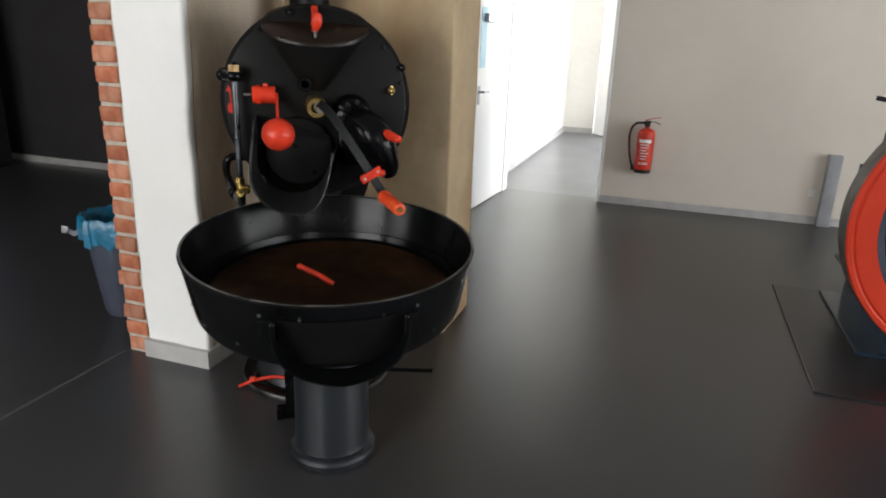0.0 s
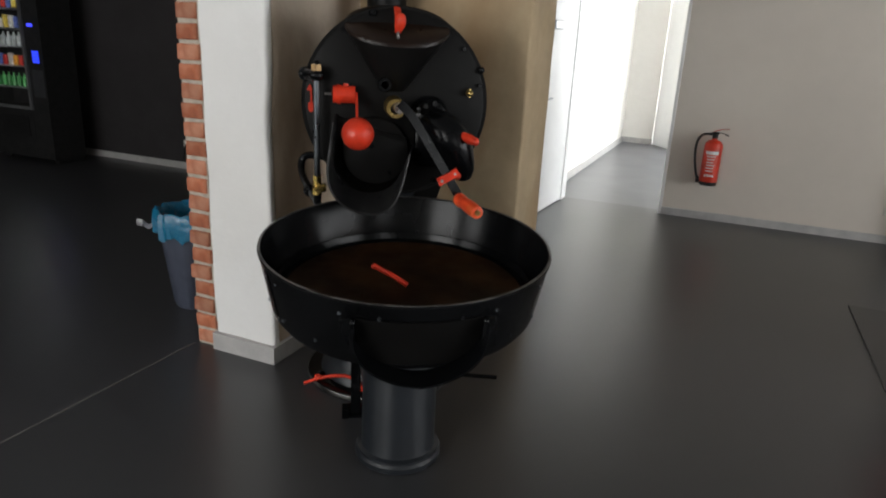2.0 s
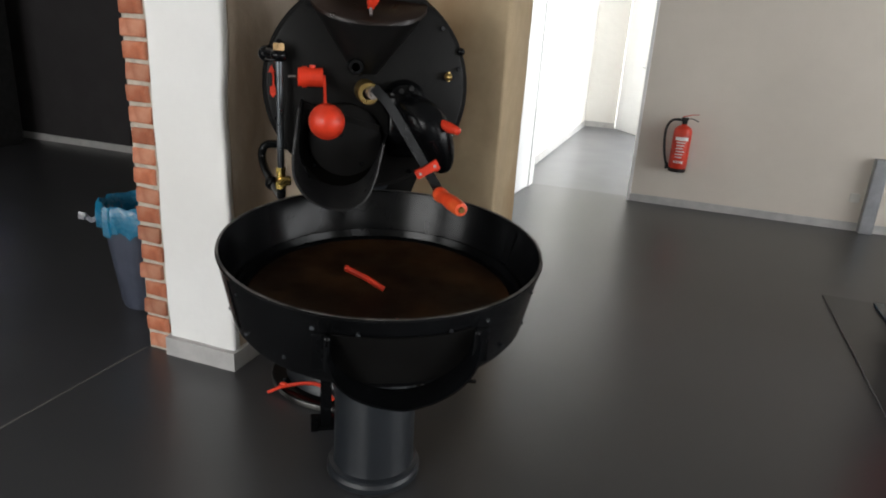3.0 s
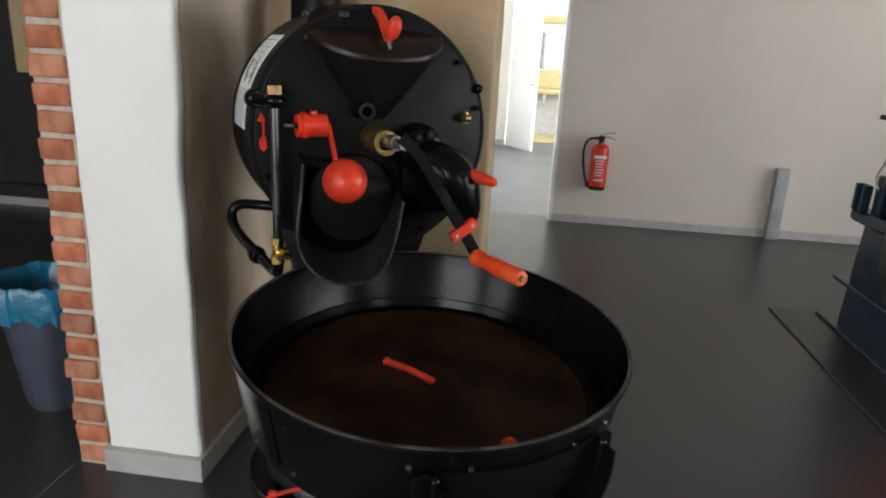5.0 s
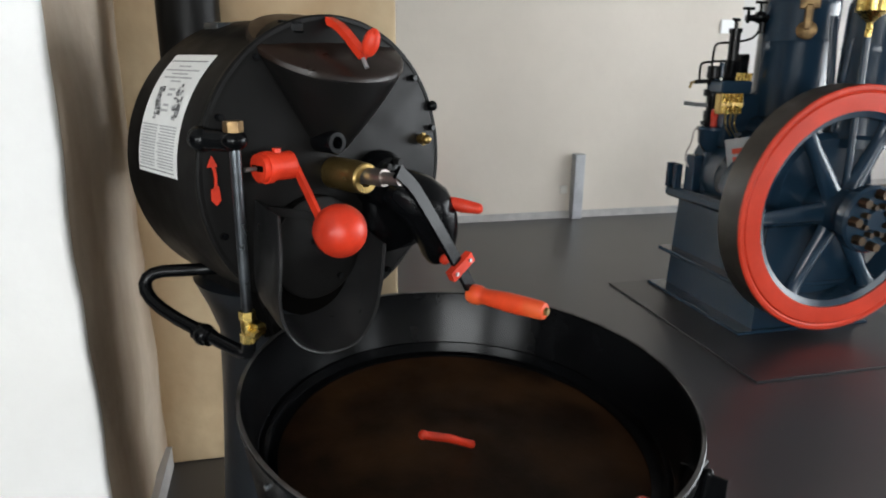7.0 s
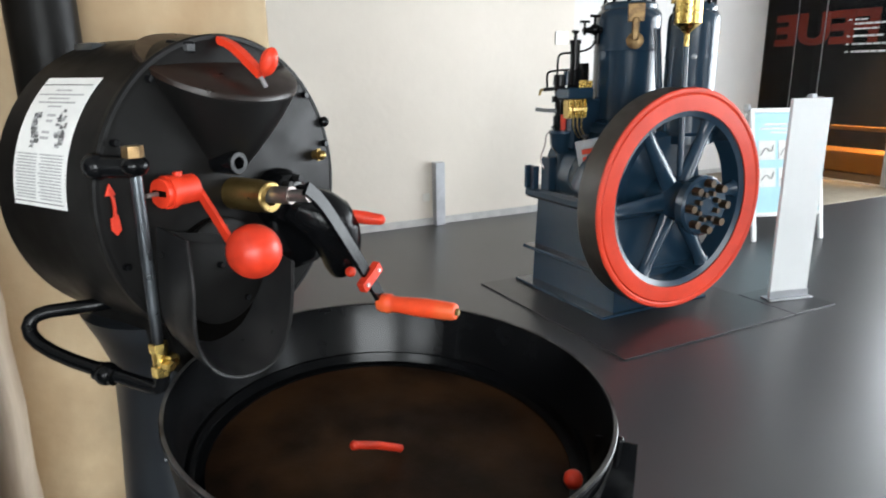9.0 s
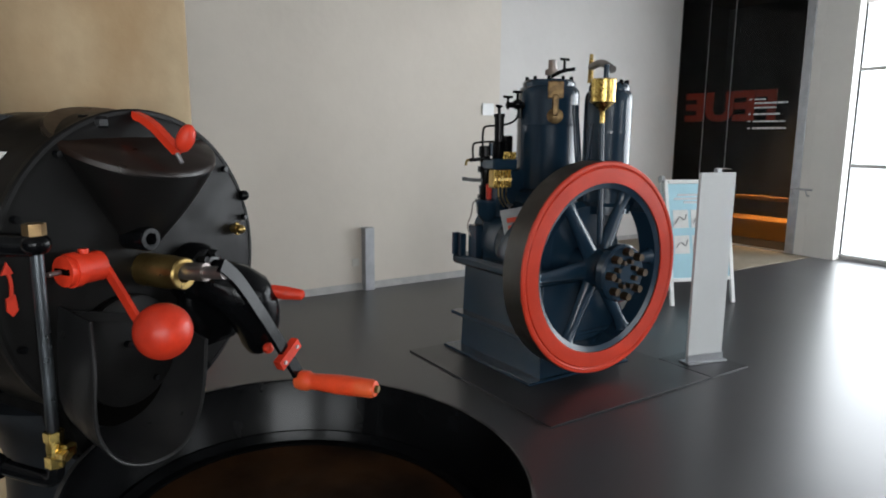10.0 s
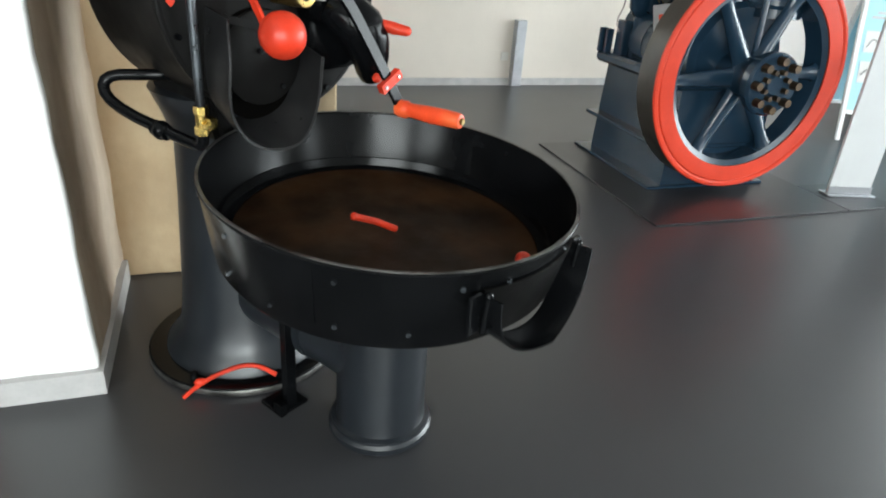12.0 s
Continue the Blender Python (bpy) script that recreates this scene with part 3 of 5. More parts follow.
for p in ((0.105, 1.235), (0.14, 1.245)):
    part("bolt", shaped(rod, (p[0], -0.055, p[1]), (p[0], -0.09, p[1]), 0.009, n=8), RUBBER, samp)


def trier(bm):
    pts = [(0.222, -0.150, 1.145), (0.235, -0.172, 1.142), (0.25, -0.195, 1.135), (0.27, -0.232, 1.13)]
    for (p, q), (r0, r1) in zip(zip(pts, pts[1:]), ((0.009, 0.015), (0.015, 0.018), (0.018, 0.014))):
        rod(bm, p, q, r0, r1, 16)
    ball(bm, pts[-1], 0.014)


part("trier_handle", shaped(trier), RED, roaster, "red turned trier handle")
part("trier_pin", shaped(ball, (0.222, -0.165, 0.992), 0.014), RED, roaster)


def brass_peg(bm):
    rod(bm, (0.277, -0.012, 1.285), (0.277, -0.035, 1.285), 0.013, n=8)
    ball(bm, (0.277, -0.042, 1.285), 0.012, n=12)
    rod(bm, (0.277, -0.03, 1.27), (0.277, -0.03, 1.302), 0.006, n=10)


part("brass_peg", shaped(brass_peg), BRASS, roaster)
part("side_knob", shaped(ball, (0.318, -0.02, 1.37), 0.014), BLACK, roaster)


# discharge chute
def chute_shape(bm):
    back = spline([(-0.225, -0.014, 1.19), (-0.236, -0.014, 1.08), (-0.236, -0.014, 0.99), (-0.205, -0.014, 0.925), (-0.14, -0.014, 0.893), (-0.06, -0.014, 0.892), (0.0, -0.014, 0.925), (0.038, -0.014, 0.99), (0.076, -0.014, 1.08)], 40)
    mid = [a.lerp(b, 0.5) + Vector((0, 0, -0.008 * math.sin(math.pi * k / 39))) for k, (a, b) in enumerate(zip(back, LIP))]
    loft(bm, [back, mid, LIP], 0.006)


LIP = spline([(-0.233, -0.118, 1.172), (-0.246, -0.136, 1.08), (-0.256, -0.140, 0.99), (-0.246, -0.140, 0.93), (-0.207, -0.142, 0.874), (-0.14, -0.144, 0.840), (-0.06, -0.144, 0.838), (-0.008, -0.143, 0.878), (0.022, -0.143, 0.95), (0.046, -0.135, 1.062)], 40)
chute = part("discharge_chute", shaped(chute_shape), CHUTEIRON, roaster, "scooped black discharge chute")
part("chute_lip", shaped(tube, LIP, 0.0026, 8), CHUTEIRON, chute, "worn rolled lip")
# flat dark disc painted as the shaded opening; the plate has no hole
part("chute_mouth", shaped(lathe, [(0.0, 0.0), (0.148, 0.0), (0.148, 0.003), (0.0, 0.003)], 40, pose(-0.08, -0.0175, 1.035, 90, 0, 0)), HOLLOW, chute, smooth=0)


def chute_door(bm):
    lathe(bm, [(0.0, 0.0), (0.125, 0.0), (0.125, 0.014), (0.118, 0.018), (0.0, 0.018)], 40, pose(-0.075, -0.019, 1.055, 90, 0, 0))
    bar(bm, [(-0.22, -0.03, 1.17), (-0.10, -0.04, 1.14), (0.04, -0.035, 1.10)], 0.02, 0.012, (0, 0, 1))


part("chute_door", shaped(chute_door), BLACKMAT, chute)
for p in ((-0.09, -0.05, 1.075), (-0.02, -0.045, 0.975), (-0.2, -0.035, 1.16)):
    part("bolt", shaped(rod, (p[0], p[1] + 0.02, p[2]), (p[0], p[1], p[2]), 0.009, 0.007, 8), BLACK, chute)


# gas pipe on the left of the front
def gas_pipe(bm):
    tube(bm, [(-0.294, -0.072, 1.34), (-0.294, -0.070, 0.95)], 0.0115, smooth=0)


pipe = part("gas_pipe", shaped(gas_pipe), STEEL, roaster, "straight dull steel gas pipe")


def pipe_cap(bm):
    ball(bm, (-0.294, -0.072, 1.330), 0.024, (1.15, 1.1, 0.9))
    rod(bm, (-0.294, -0.072, 1.327), (-0.328, -0.022, 1.330), 0.022, n=16)
    ball(bm, (-0.334, -0.012, 1.330), 0.027)


part("pipe_elbow", shaped(pipe_cap), BLACK, pipe)
part("pipe_nut", shaped(rod, (-0.294, -0.072, 1.346), (-0.294, -0.072, 1.368), 0.020, n=6), BRONZE, pipe, "brass hexagon nut")


def valve(bm):
    for z0, z1, r, k in ((0.965, 0.945, 0.018, 6), (0.945, 0.915, 0.0155, 16), (0.915, 0.893, 0.019, 6)):
        rod(bm, (-0.294, -0.070, z1), (-0.294, -0.070, z0), r, n=k)
    box(bm, -0.290, -0.260, -0.093, -0.053, 0.905, 0.934, 0.006)
    rod(bm, (-0.294, -0.070, 0.92), (-0.294, -0.106, 0.92), 0.011, n=6)


part("valve", shaped(valve), BRIGHTBRASS, pipe, "brass gas valve")
part("supply_pipe", shaped(tube, [(-0.294, -0.070, 0.895), (-0.294, -0.062, 0.858), (-0.305, -0.01, 0.862), (-0.375, 0.255, 0.915), (-0.365, 0.29, 0.985), (-0.27, 0.20, 0.99), (-0.22, 0.18, 0.99)], 0.0158), BLACK, pipe)


def pipe_collar(bm):
    ball(bm, (-0.328, 0.072, 0.876), 0.026, n=16)
    rod(bm, (-0.322, 0.050, 0.872), (-0.334, 0.094, 0.881), 0.021, n=16)


part("pipe_collar", shaped(pipe_collar), BLACK, pipe)


def arrow_tag(bm):
    bar(bm, spline([(-0.328, -0.022, 1.285), (-0.318, -0.022, 1.245), (-0.322, -0.022, 1.20)], 6), 0.009, 0.004, (1, 0, 0))
    vs = [bm.verts.new((x, y, z)) for y in (-0.024, -0.02) for x, z in ((-0.345, 1.268), (-0.327, 1.30), (-0.309, 1.268))]
    bm.faces.new(vs[:3]), bm.faces.new(vs[3:][::-1])
    for k in range(3):
        bm.faces.new((vs[k], vs[(k + 1) % 3], vs[3 + (k + 1) % 3], vs[3 + k]))
    vs = [bm.verts.new((x, y, z)) for y in (-0.024, -0.02) for x, z in ((-0.337, 1.205), (-0.31, 1.212), (-0.305, 1.17), (-0.322, 1.155), (-0.338, 1.172))]
    bm.faces.new(vs[:5]), bm.faces.new(vs[5:][::-1])
    for k in range(5):
        bm.faces.new((vs[k], vs[(k + 1) % 5], vs[5 + (k + 1) % 5], vs[5 + k]))


def small_tag():
    bm = shaped(arrow_tag)
    bm.transform(pose(-0.318, -0.02, 1.245) @ Matrix.Diagonal((0.62, 1, 0.72, 1)) @ pose(0.325, 0.022, -1.23))
    return bm


part("arrow_tag", small_tag(), RED, roaster, "curved red arrow marker", 0)


# stand: saddle, column, flange
def column(bm):
    lathe(bm, [(0.0, 0.030), (0.272, 0.030), (0.268, 0.048), (0.238, 0.082), (0.216, 0.13), (0.204, 0.20), (0.198, 0.30), (0.180, 0.60), (0.174, 0.78), (0.20, 0.86), (0.23, 0.93), (0.0, 0.95)], 64, pose(-0.02, 0.225, 0))


stand = part("stand_column", shaped(column), CASTIRON, roaster, "dull black iron column flaring to a round foot")
part("foot_flange", shaped(lathe, [(0.0, 0.0), (0.325, 0.0), (0.331, 0.008), (0.331, 0.022), (0.325, 0.030), (0.0, 0.031)], 64, pose(-0.02, 0.225, 0)), BLACK, stand, "flat black round foot plate")
part("flange_edge", shaped(lathe, [(0.3305, 0.004), (0.333, 0.008), (0.333, 0.022), (0.3305, 0.026)], 64, pose(-0.02, 0.225, 0), True), EDGE, stand, "rubbed bare steel edge")


def saddle(bm):
    geo = box(bm, -0.27, 0.27, 0.03, 0.34, 0.80, 1.12, 0.0)
    for v in geo:
        if v.co.z < 0.9:
            v.co.x *= 0.62
            v.co.y = 0.2 + (v.co.y - 0.2) * 0.85
    bmesh.ops.bevel(bm, geom=bm.edges[:], offset=0.02, segments=2, affect="EDGES")


part("saddle", shaped(saddle), BLACKMAT, stand)
for k in range(5):
    a = radians(200 + 55 * k)
    bx, by = -0.02 + 0.29 * math.cos(a), 0.225 + 0.29 * math.sin(a)
    part("foot_bolt", shaped(rod, (bx, by, 0.03), (bx, by, 0.05), 0.014, 0.011, 6), BLACK, stand)


def duct(bm):
    rod(bm, (-0.02, 0.08, 0.285), (0.0, -0.43, 0.275), 0.125, n=40)
    rod(bm, (-0.008, -0.185, 0.280), (-0.007, -0.212, 0.280), 0.133, n=40)


part("suction_duct", shaped(duct), CASTIRON, stand)


def pedestal(bm):
    lathe(bm, [(0.0, 0.0), (0.15, 0.0), (0.157, 0.008), (0.158, 0.026), (0.150, 0.036), (0.150, 0.046), (0.137, 0.052), (0.134, 0.07), (0.132, 0.60), (0.0, 0.61)], 56, pose(0.005, -0.43, 0))


part("pan_pedestal", shaped(pedestal), CASTIRON, roaster, "round dull black sheet-metal pedestal with a moulded foot")

# cooling pan, tipped slightly towards its outlet
PAN = pose(0.010, -0.447, 0.823, 4.9, 0, 0) @ pose(0, 0, 0, 0, -0.3, 0)
RP = 0.48


def pan_wall(bm):
    lathe(bm, [(RP - 0.002, 0.0), (RP + 0.003, -0.004), (RP + 0.001, -0.012), (RP - 0.002, -0.02), (RP - 0.034, -0.20), (RP - 0.05, -0.224), (0.001, -0.228), (0.001, -0.212), (RP - 0.07, -0.21), (RP - 0.05, -0.19), (RP - 0.009, -0.012), (RP - 0.007, -0.002)], 96, PAN, True)


pan = part("cooling_pan", shaped(pan_wall), PANBLACK, roaster, "round black steel cooling pan")
# thin ring: worn rim with its patchy highlight put into the lighter colour
part("pan_rim", shaped(lathe, [(RP - 0.006, 0.001), (RP + 0.001, 0.001), (RP + 0.001, 0.0035), (RP - 0.006, 0.0035)], 96, PAN, True), EDGE, pan, "rubbed steel rim, lighter for its highlight")
part("sieve_floor", shaped(lathe, [(0.0, -0.17), (RP - 0.065, -0.17), (RP - 0.065, -0.166), (0.0, -0.166)], 72, PAN), RUST, pan, "brown coffee-stained perforated floor")
part("floor_ring", shaped(lathe, [(RP - 0.075, -0.165), (RP - 0.05, -0.165), (RP - 0.042, -0.135), (RP - 0.048, -0.135), (RP - 0.056, -0.158), (RP - 0.075, -0.159)], 96, PAN, True), BLACK, pan)


def pan_at(a, r, z):
    return PAN @ Vector((r * math.cos(radians(a)), r * math.sin(radians(a)), z))


def rivet(bm, a, z):
    r = RP - 0.005 + 0.178 * min(0, z + 0.02)
    o = (pan_at(a, 1, z) - pan_at(a, 0, z)).normalized()
    p = pan_at(a, r, z)
    rod(bm, p - o * 0.004, p + o * 0.007, 0.0085, 0.005, 8)


for a in range(-170, 171, 20):
    if abs(a + 90) > 18:
        part("rivet", shaped(rivet, a, -0.17), STEEL, pan)
for a in (-150, -118, -104, -76, -62, -35, -10, 20, 150, 175):
    part("rivet", shaped(rivet, a, -0.045), STEEL, pan)


def seam(bm, a, rr):
    loft(bm, [[pan_at(a + d, rr + 0.178 * min(0, z + 0.02), z) for z in (-0.015, -0.09, -0.175)] for d in (-2.5, 0, 2.5)], 0.003)


part("seam_strip", shaped(seam, -158, RP), PANBLACK, pan)
part("seam_strip", shaped(seam, 14, RP - 0.014), PANBLACK, pan)


# outlet at the pan's front
def outlet(bm):
    curves = []
    for f in (0.0, 0.35, 0.7, 1.0):
        row = []
        for j in range(29):
            a = math.pi + math.pi * j / 28
            x = 0.186 * math.cos(a) * (1 + 0.03 * f)
            z = 0.728 - (0.158 + 0.01 * f) * abs(math.sin(a)) ** 0.7
            wall = -0.447 - math.sqrt(0.452 ** 2 - x * x) + 0.012
            row.append(Vector((0.008 + x, wall + f * (-0.968 + 0.03 * abs(math.cos(a)) - wall), z)))
        curves.append(row)
    loft(bm, curves, 0.006)


spout = part("pan_outlet", shaped(outlet), BLACK, pan, "scooped black outlet lip")


def outlet_gate(bm):
    loft(bm, [[pan_at(a, RP + 0.006 + 0.178 * min(0, z + 0.02), z) for z in (-0.05, -0.1, -0.15, -0.195)] for a in range(-112, -67, 4)], 0.005)


part("outlet_gate", shaped(outlet_gate), BLACKMAT, pan)
for sx in (-1, 1):
    part("gate_hinge", shaped(rod, (0.007 + sx * 0.185, -0.895, 0.640), (0.007 + sx * 0.185, -0.902, 0.728), 0.008, n=12), BLACK, pan)
    part("hinge_strap", shaped(box, 0.007 + sx * 0.205 - 0.018, 0.007 + sx * 0.205 + 0.018, -0.888, -0.874, 0.640, 0.735, 0.003), BLACK, pan)
    part("gate_knob", shaped(ball, (0.007 + sx * 0.185, -0.902, 0.730), 0.010, n=12), BLACK, pan)


def red_stick(bm):
    a, b = Vector((-0.093, -0.409, 0.722)), Vector((0.018, -0.452, 0.668))
    tube(bm, [a, a.lerp(b, 0.5) + Vector((0, 0, 0.004)), b], 0.0095, 14, 0)
    ball(bm, a, 0.011, n=12)


part("stirrer_lever", shaped(red_stick), RED, pan, "short red stirring lever")
part("outlet_knob", shaped(ball, (-0.005, -0.868, 0.742), 0.019), RED, pan, "small red knob inside the pan")
part("pan_strut", shaped(box, -0.165, -0.125, -0.19, -0.165, 0.0, 0.63, 0.003), BLACK, roaster)


def strut_foot(bm):
    box(bm, -0.20, -0.09, -0.20, -0.10, 0.0, 0.014, 0.003)
    box(bm, -0.20, -0.175, -0.205, -0.165, 0.0, 0.045, 0.003)
    rod(bm, (-0.14, -0.15, 0.012), (-0.14, -0.15, 0.032), 0.011, n=6)


part("strut_foot", shaped(strut_foot), BLACK, roaster)
part("foot_lever", shaped(rod, (0.02, 0.02, 0.10), (0.47, -0.035, 0.075), 0.009, n=10), BLACK, roaster)


# flue
def flue(bm):
    rod(bm, (0.004, 0.69, 1.2), (0.004, 0.69, TOP), 0.09, n=40)
    rod(bm, (0.004, 0.30, 1.25), (0.004, 0.69, 1.25), 0.09, n=32)
    ball(bm, (0.004, 0.69, 1.22), 0.09)


fl = part("flue_pipe", shaped(flue), BLACKMAT, roaster, "black vertical flue pipe")


def top_plate(bm):
    box(bm, -0.13, -0.01, 0.27, 0.345, 1.548, 1.572, 0.008, 2)


part("top_plate", shaped(top_plate), STEEL, drum)

# red cord on the foot
cord = part("red_cord", shaped(tube, [(-1.40, 2.325, 0.012), (-1.36, 2.345, 0.032), (-1.31, 2.365, 0.05), (-1.22, 2.375, 0.074), (-1.16, 2.365, 0.070), (-1.11, 2.335, 0.048)], 0.0075, 10), RED)
tagged(cord, "knotted red cord lying on the roaster foot", "cord")
part("knot", shaped(ball, (-1.345, 2.352, 0.045), 0.016, (1.2, 0.8, 0.8), 12), RED, cord)

# ---- stationary engine ----
engine = thing("stationary_engine", pose(0, 0, 0), "navy blue two-cylinder stationary engine with red spoked flywheel", "engine")
plate = part("floor_plate", shaped(box, 1.0, 2.385, 3.265, 4.76, 0.0, 0.012, 0.002), PLATE, smooth=0)
tagged(plate, "large dark steel plate under the engine", "floor plate", "steel floor plates")
plate2 = part("floor_plate", shaped(box, 2.392, 2.785, 3.265, 3.69, 0.0, 0.012, 0.002), PLATE, smooth=0)
tagged(plate2, "small dark steel plate under the white board", "floor plate", "steel floor plates")


def base_shape(bm):
    geo = box(bm, 1.38, 2.10, 3.79, 4.66, 0.012, 0.655)
    for v in geo:
        if v.co.z > 0.3:
            v.co.x = 1.74 + (v.co.x - 1.74) * 0.94
            v.co.y = 4.225 + (v.co.y - 4.225) * 0.97


base = part("engine_base", shaped(base_shape), BLUE, engine)
part("base_flange", shaped(box, 1.27, 2.16, 3.76, 4.72, 0.012, 0.03, 0.004), BLUE, base)
part("base_flange", shaped(box, 1.30, 2.14, 3.78, 4.68, 0.265, 0.29, 0.006), BLUE, base)
part("base_flange", shaped(box, 1.34, 2.13, 3.76, 4.74, 0.625, 0.70, 0.02), BLUE, base)


def crankcase(bm):
    lathe(bm, [(0.0, 0.0), (0.30, 0.0), (0.33, 0.04), (0.33, 0.80), (0.30, 0.84), (0.0, 0.84)], 40, pose(1.76, 4.66, 0.80, 90, 0, 0))
    box(bm, 1.62, 2.10, 3.86, 4.60, 0.69, 1.12, 0.04, 2)


case = part("crankcase", shaped(crankcase), BLUE, engine)
part("case_cover", shaped(lathe, [(0.0, 0.0), (0.15, 0.0), (0.15, 0.02), (0.12, 0.035), (0.0, 0.04)], 32, pose(1.46, 4.2, 0.86, 0, -68, 0)), BLUE, case)


def one_cylinder(y, top, w=1.0, x=1.92):
    cyl = part("cylinder", shaped(lathe, [(0.0, 0.0), (0.20, 0.0), (0.20, 0.05), (0.178, 0.07), (0.178, top - 0.40), (0.182, top - 0.385), (0.178, top - 0.37), (0.178, top - 0.19), (0.174, top - 0.155), (0.160, top - 0.13), (0.140, top - 0.12), (0.0, top - 0.12)], 48, pose(x, y, 1.05) @ Matrix.Diagonal((w, w, 1, 1))), BLUE, engine)
    zt = 1.05 + top - 0.125
    part("cylinder_head", shaped(lathe, [(0.0, 0.0), (0.150, 0.0), (0.152, 0.025), (0.138, 0.045), (0.0, 0.05)], 40, pose(x, y, zt) @ Matrix.Diagonal((w, w, 1, 1))), BLUE, cyl)
    for k in range(10):
        a = 2 * math.pi * k / 10 + 0.2
        x0, y0 = x + 0.132 * w * math.cos(a), y + 0.132 * w * math.sin(a)
        part("head_bolt", shaped(rod, (x0, y0, zt + 0.02), (x0, y0, zt + 0.065), 0.015, 0.012, 6), BLACK, cyl)
    return cyl


rear = one_cylinder(4.37, 0.95, 1.2, 1.895)
front_cyl = one_cylinder(3.865, 0.90, 0.84, 1.952)


def name_lug(bm):
    box(bm, -0.055, 0.055, -0.012, 0.012, 0.03, 0.16, 0.008)
    box(bm, -0.022, 0.022, -0.03, 0.01, -0.10, 0.06, 0.01)
    lathe(bm, [(0.0, 0.0), (0.058, 0.0), (0.058, 0.02), (0.03, 0.03), (0.0, 0.03)], 24, pose(0, 0.01, -0.10, 90, 0, 0))


lug = part("brass_fitting", shaped(name_lug), BRONZE, engine, "tarnished brass plate and elbow on the cylinder")
lug.matrix_local = pose(1.785, 4.178, 1.76, 0, 0, -42) @ Matrix.Diagonal((0.95, 0.85, 0.88, 1))


def oil_pot(bm):
    lathe(bm, [(0.0, -0.14), (0.014, -0.14), (0.014, -0.06), (0.02, -0.05), (0.075, 0.0), (0.075, 0.13), (0.07, 0.135), (0.07, 0.12), (0.0, 0.12)], 28, pose(1.745, 3.717, 1.745))


part("oil_pot", shaped(oil_pot), BRIGHTBRASS, engine, "polished brass drip oiler")


for p, q, r0 in (((1.745, 3.717, 1.62), (1.76, 3.70, 0.85), 0.018), ((1.83, 4.03, 1.74), (1.83, 3.92, 0.95), 0.016), ((1.80, 4.02, 1.74), (1.86, 3.98, 0.95), 0.012), ((1.80, 3.86, 1.62), (1.80, 3.90, 0.95), 0.012), ((1.79, 3.74, 1.97), (1.79, 3.74, 1.78), 0.018)):
    part("push_rod", shaped(rod, p, q, r0, None, 12), BLUE, engine)
part("copper_line", shaped(tube, [(1.99, 4.08, 1.93), (2.03, 4.09, 1.88), (2.03, 4.09, 1.5), (2.0, 4.06, 1.2)], 0.006, 8), IRON, engine)


def valve_cap(bm):
    rod(bm, (1.86, 4.30, 1.95), (1.86, 4.30, 2.05), 0.03, n=16)
    rod(bm, (1.86, 4.30, 1.95), (1.86, 4.30, 1.985), 0.05, n=16)


part("valve_cap", shaped(valve_cap), IRON, engine)
part("valve_spindle", shaped(rod, (1.90, 3.98, 1.88), (1.90, 3.98, 2.06), 0.02, 0.012, 16), BRASS, engine)
part("feed_pipe", shaped(tube, [(1.90, 3.98, 1.98), (1.88, 3.88, 2.0), (1.84, 3.78, 1.97), (1.82, 3.72, 1.94)], 0.024, 12), IRON, engine)
part("feed_pipe", shaped(tube, [(1.78, 4.22, 1.93), (1.80, 4.14, 1.965), (1.84, 4.06, 1.97)], 0.013, 10), BLACK, engine)


def tap(bm, x, y, z):
    rod(bm, (x, y, z - 0.02), (x, y, z + 0.06), 0.009, n=8)
    box(bm, x - 0.04, x + 0.04, y - 0.008, y + 0.008, z + 0.055, z + 0.072, 0.004)


for p in ((1.80, 4.12, 1.97), (1.575, 4.42, 1.735), (1.64, 4.40, 1.77)):
    part("tap", shaped(tap, *p), BLACK, engine)


def side_valve(bm):
    rod(bm, (1.78, 4.36, 1.745), (1.565, 4.425, 1.745), 0.028, 0.018, 14)
    ball(bm, (1.64, 4.40, 1.75), 0.036, n=14)
    rod(bm, (1.665, 4.40, 1.66), (1.665, 4.40, 1.74), 0.02, n=12)


part("side_valve", shaped(side_valve), BLACK, engine)


# lubricator, pumps and pipes at the side
def lubricator(bm):
    box(bm, 1.41, 1.62, 4.35, 4.50, 1.31, 1.385, 0.01)
    box(bm, 1.46, 1.72, 4.36, 4.56, 0.98, 1.31, 0.015)


lub = part("lubricator", shaped(lubricator), BLUE, engine)
part("feed_block", shaped(box, 1.405, 1.555, 4.345, 4.40, 1.19, 1.312, 0.006), BRASS, lub)
for k in range(5):
    x0 = 1.418 + 0.031 * k
    part("oil_feed", shaped(rod, (x0, 4.338, 1.195), (x0, 4.338, 1.312), 0.0115, 0.009, 10), BRIGHTBRASS, lub, "polished brass oil feed")
    part("feed_nut", shaped(rod, (x0, 4.336, 1.24), (x0, 4.336, 1.258), 0.015, None, 6), BRASS, lub)
    part("filler_cap", shaped(rod, (1.535 + 0.024 * k, 4.40, 1.384), (1.535 + 0.024 * k, 4.40, 1.43), 0.0105, None, 8), BRIGHTBRASS, lub, "brass filler cap")
for k in range(3):
    part("drip_line", shaped(tube, [(1.45 + 0.035 * k, 4.345, 1.19), (1.45 + 0.03 * k, 4.34, 1.12), (1.50 + 0.03 * k, 4.34, 1.06)], 0.005, 6), BRASS, lub)


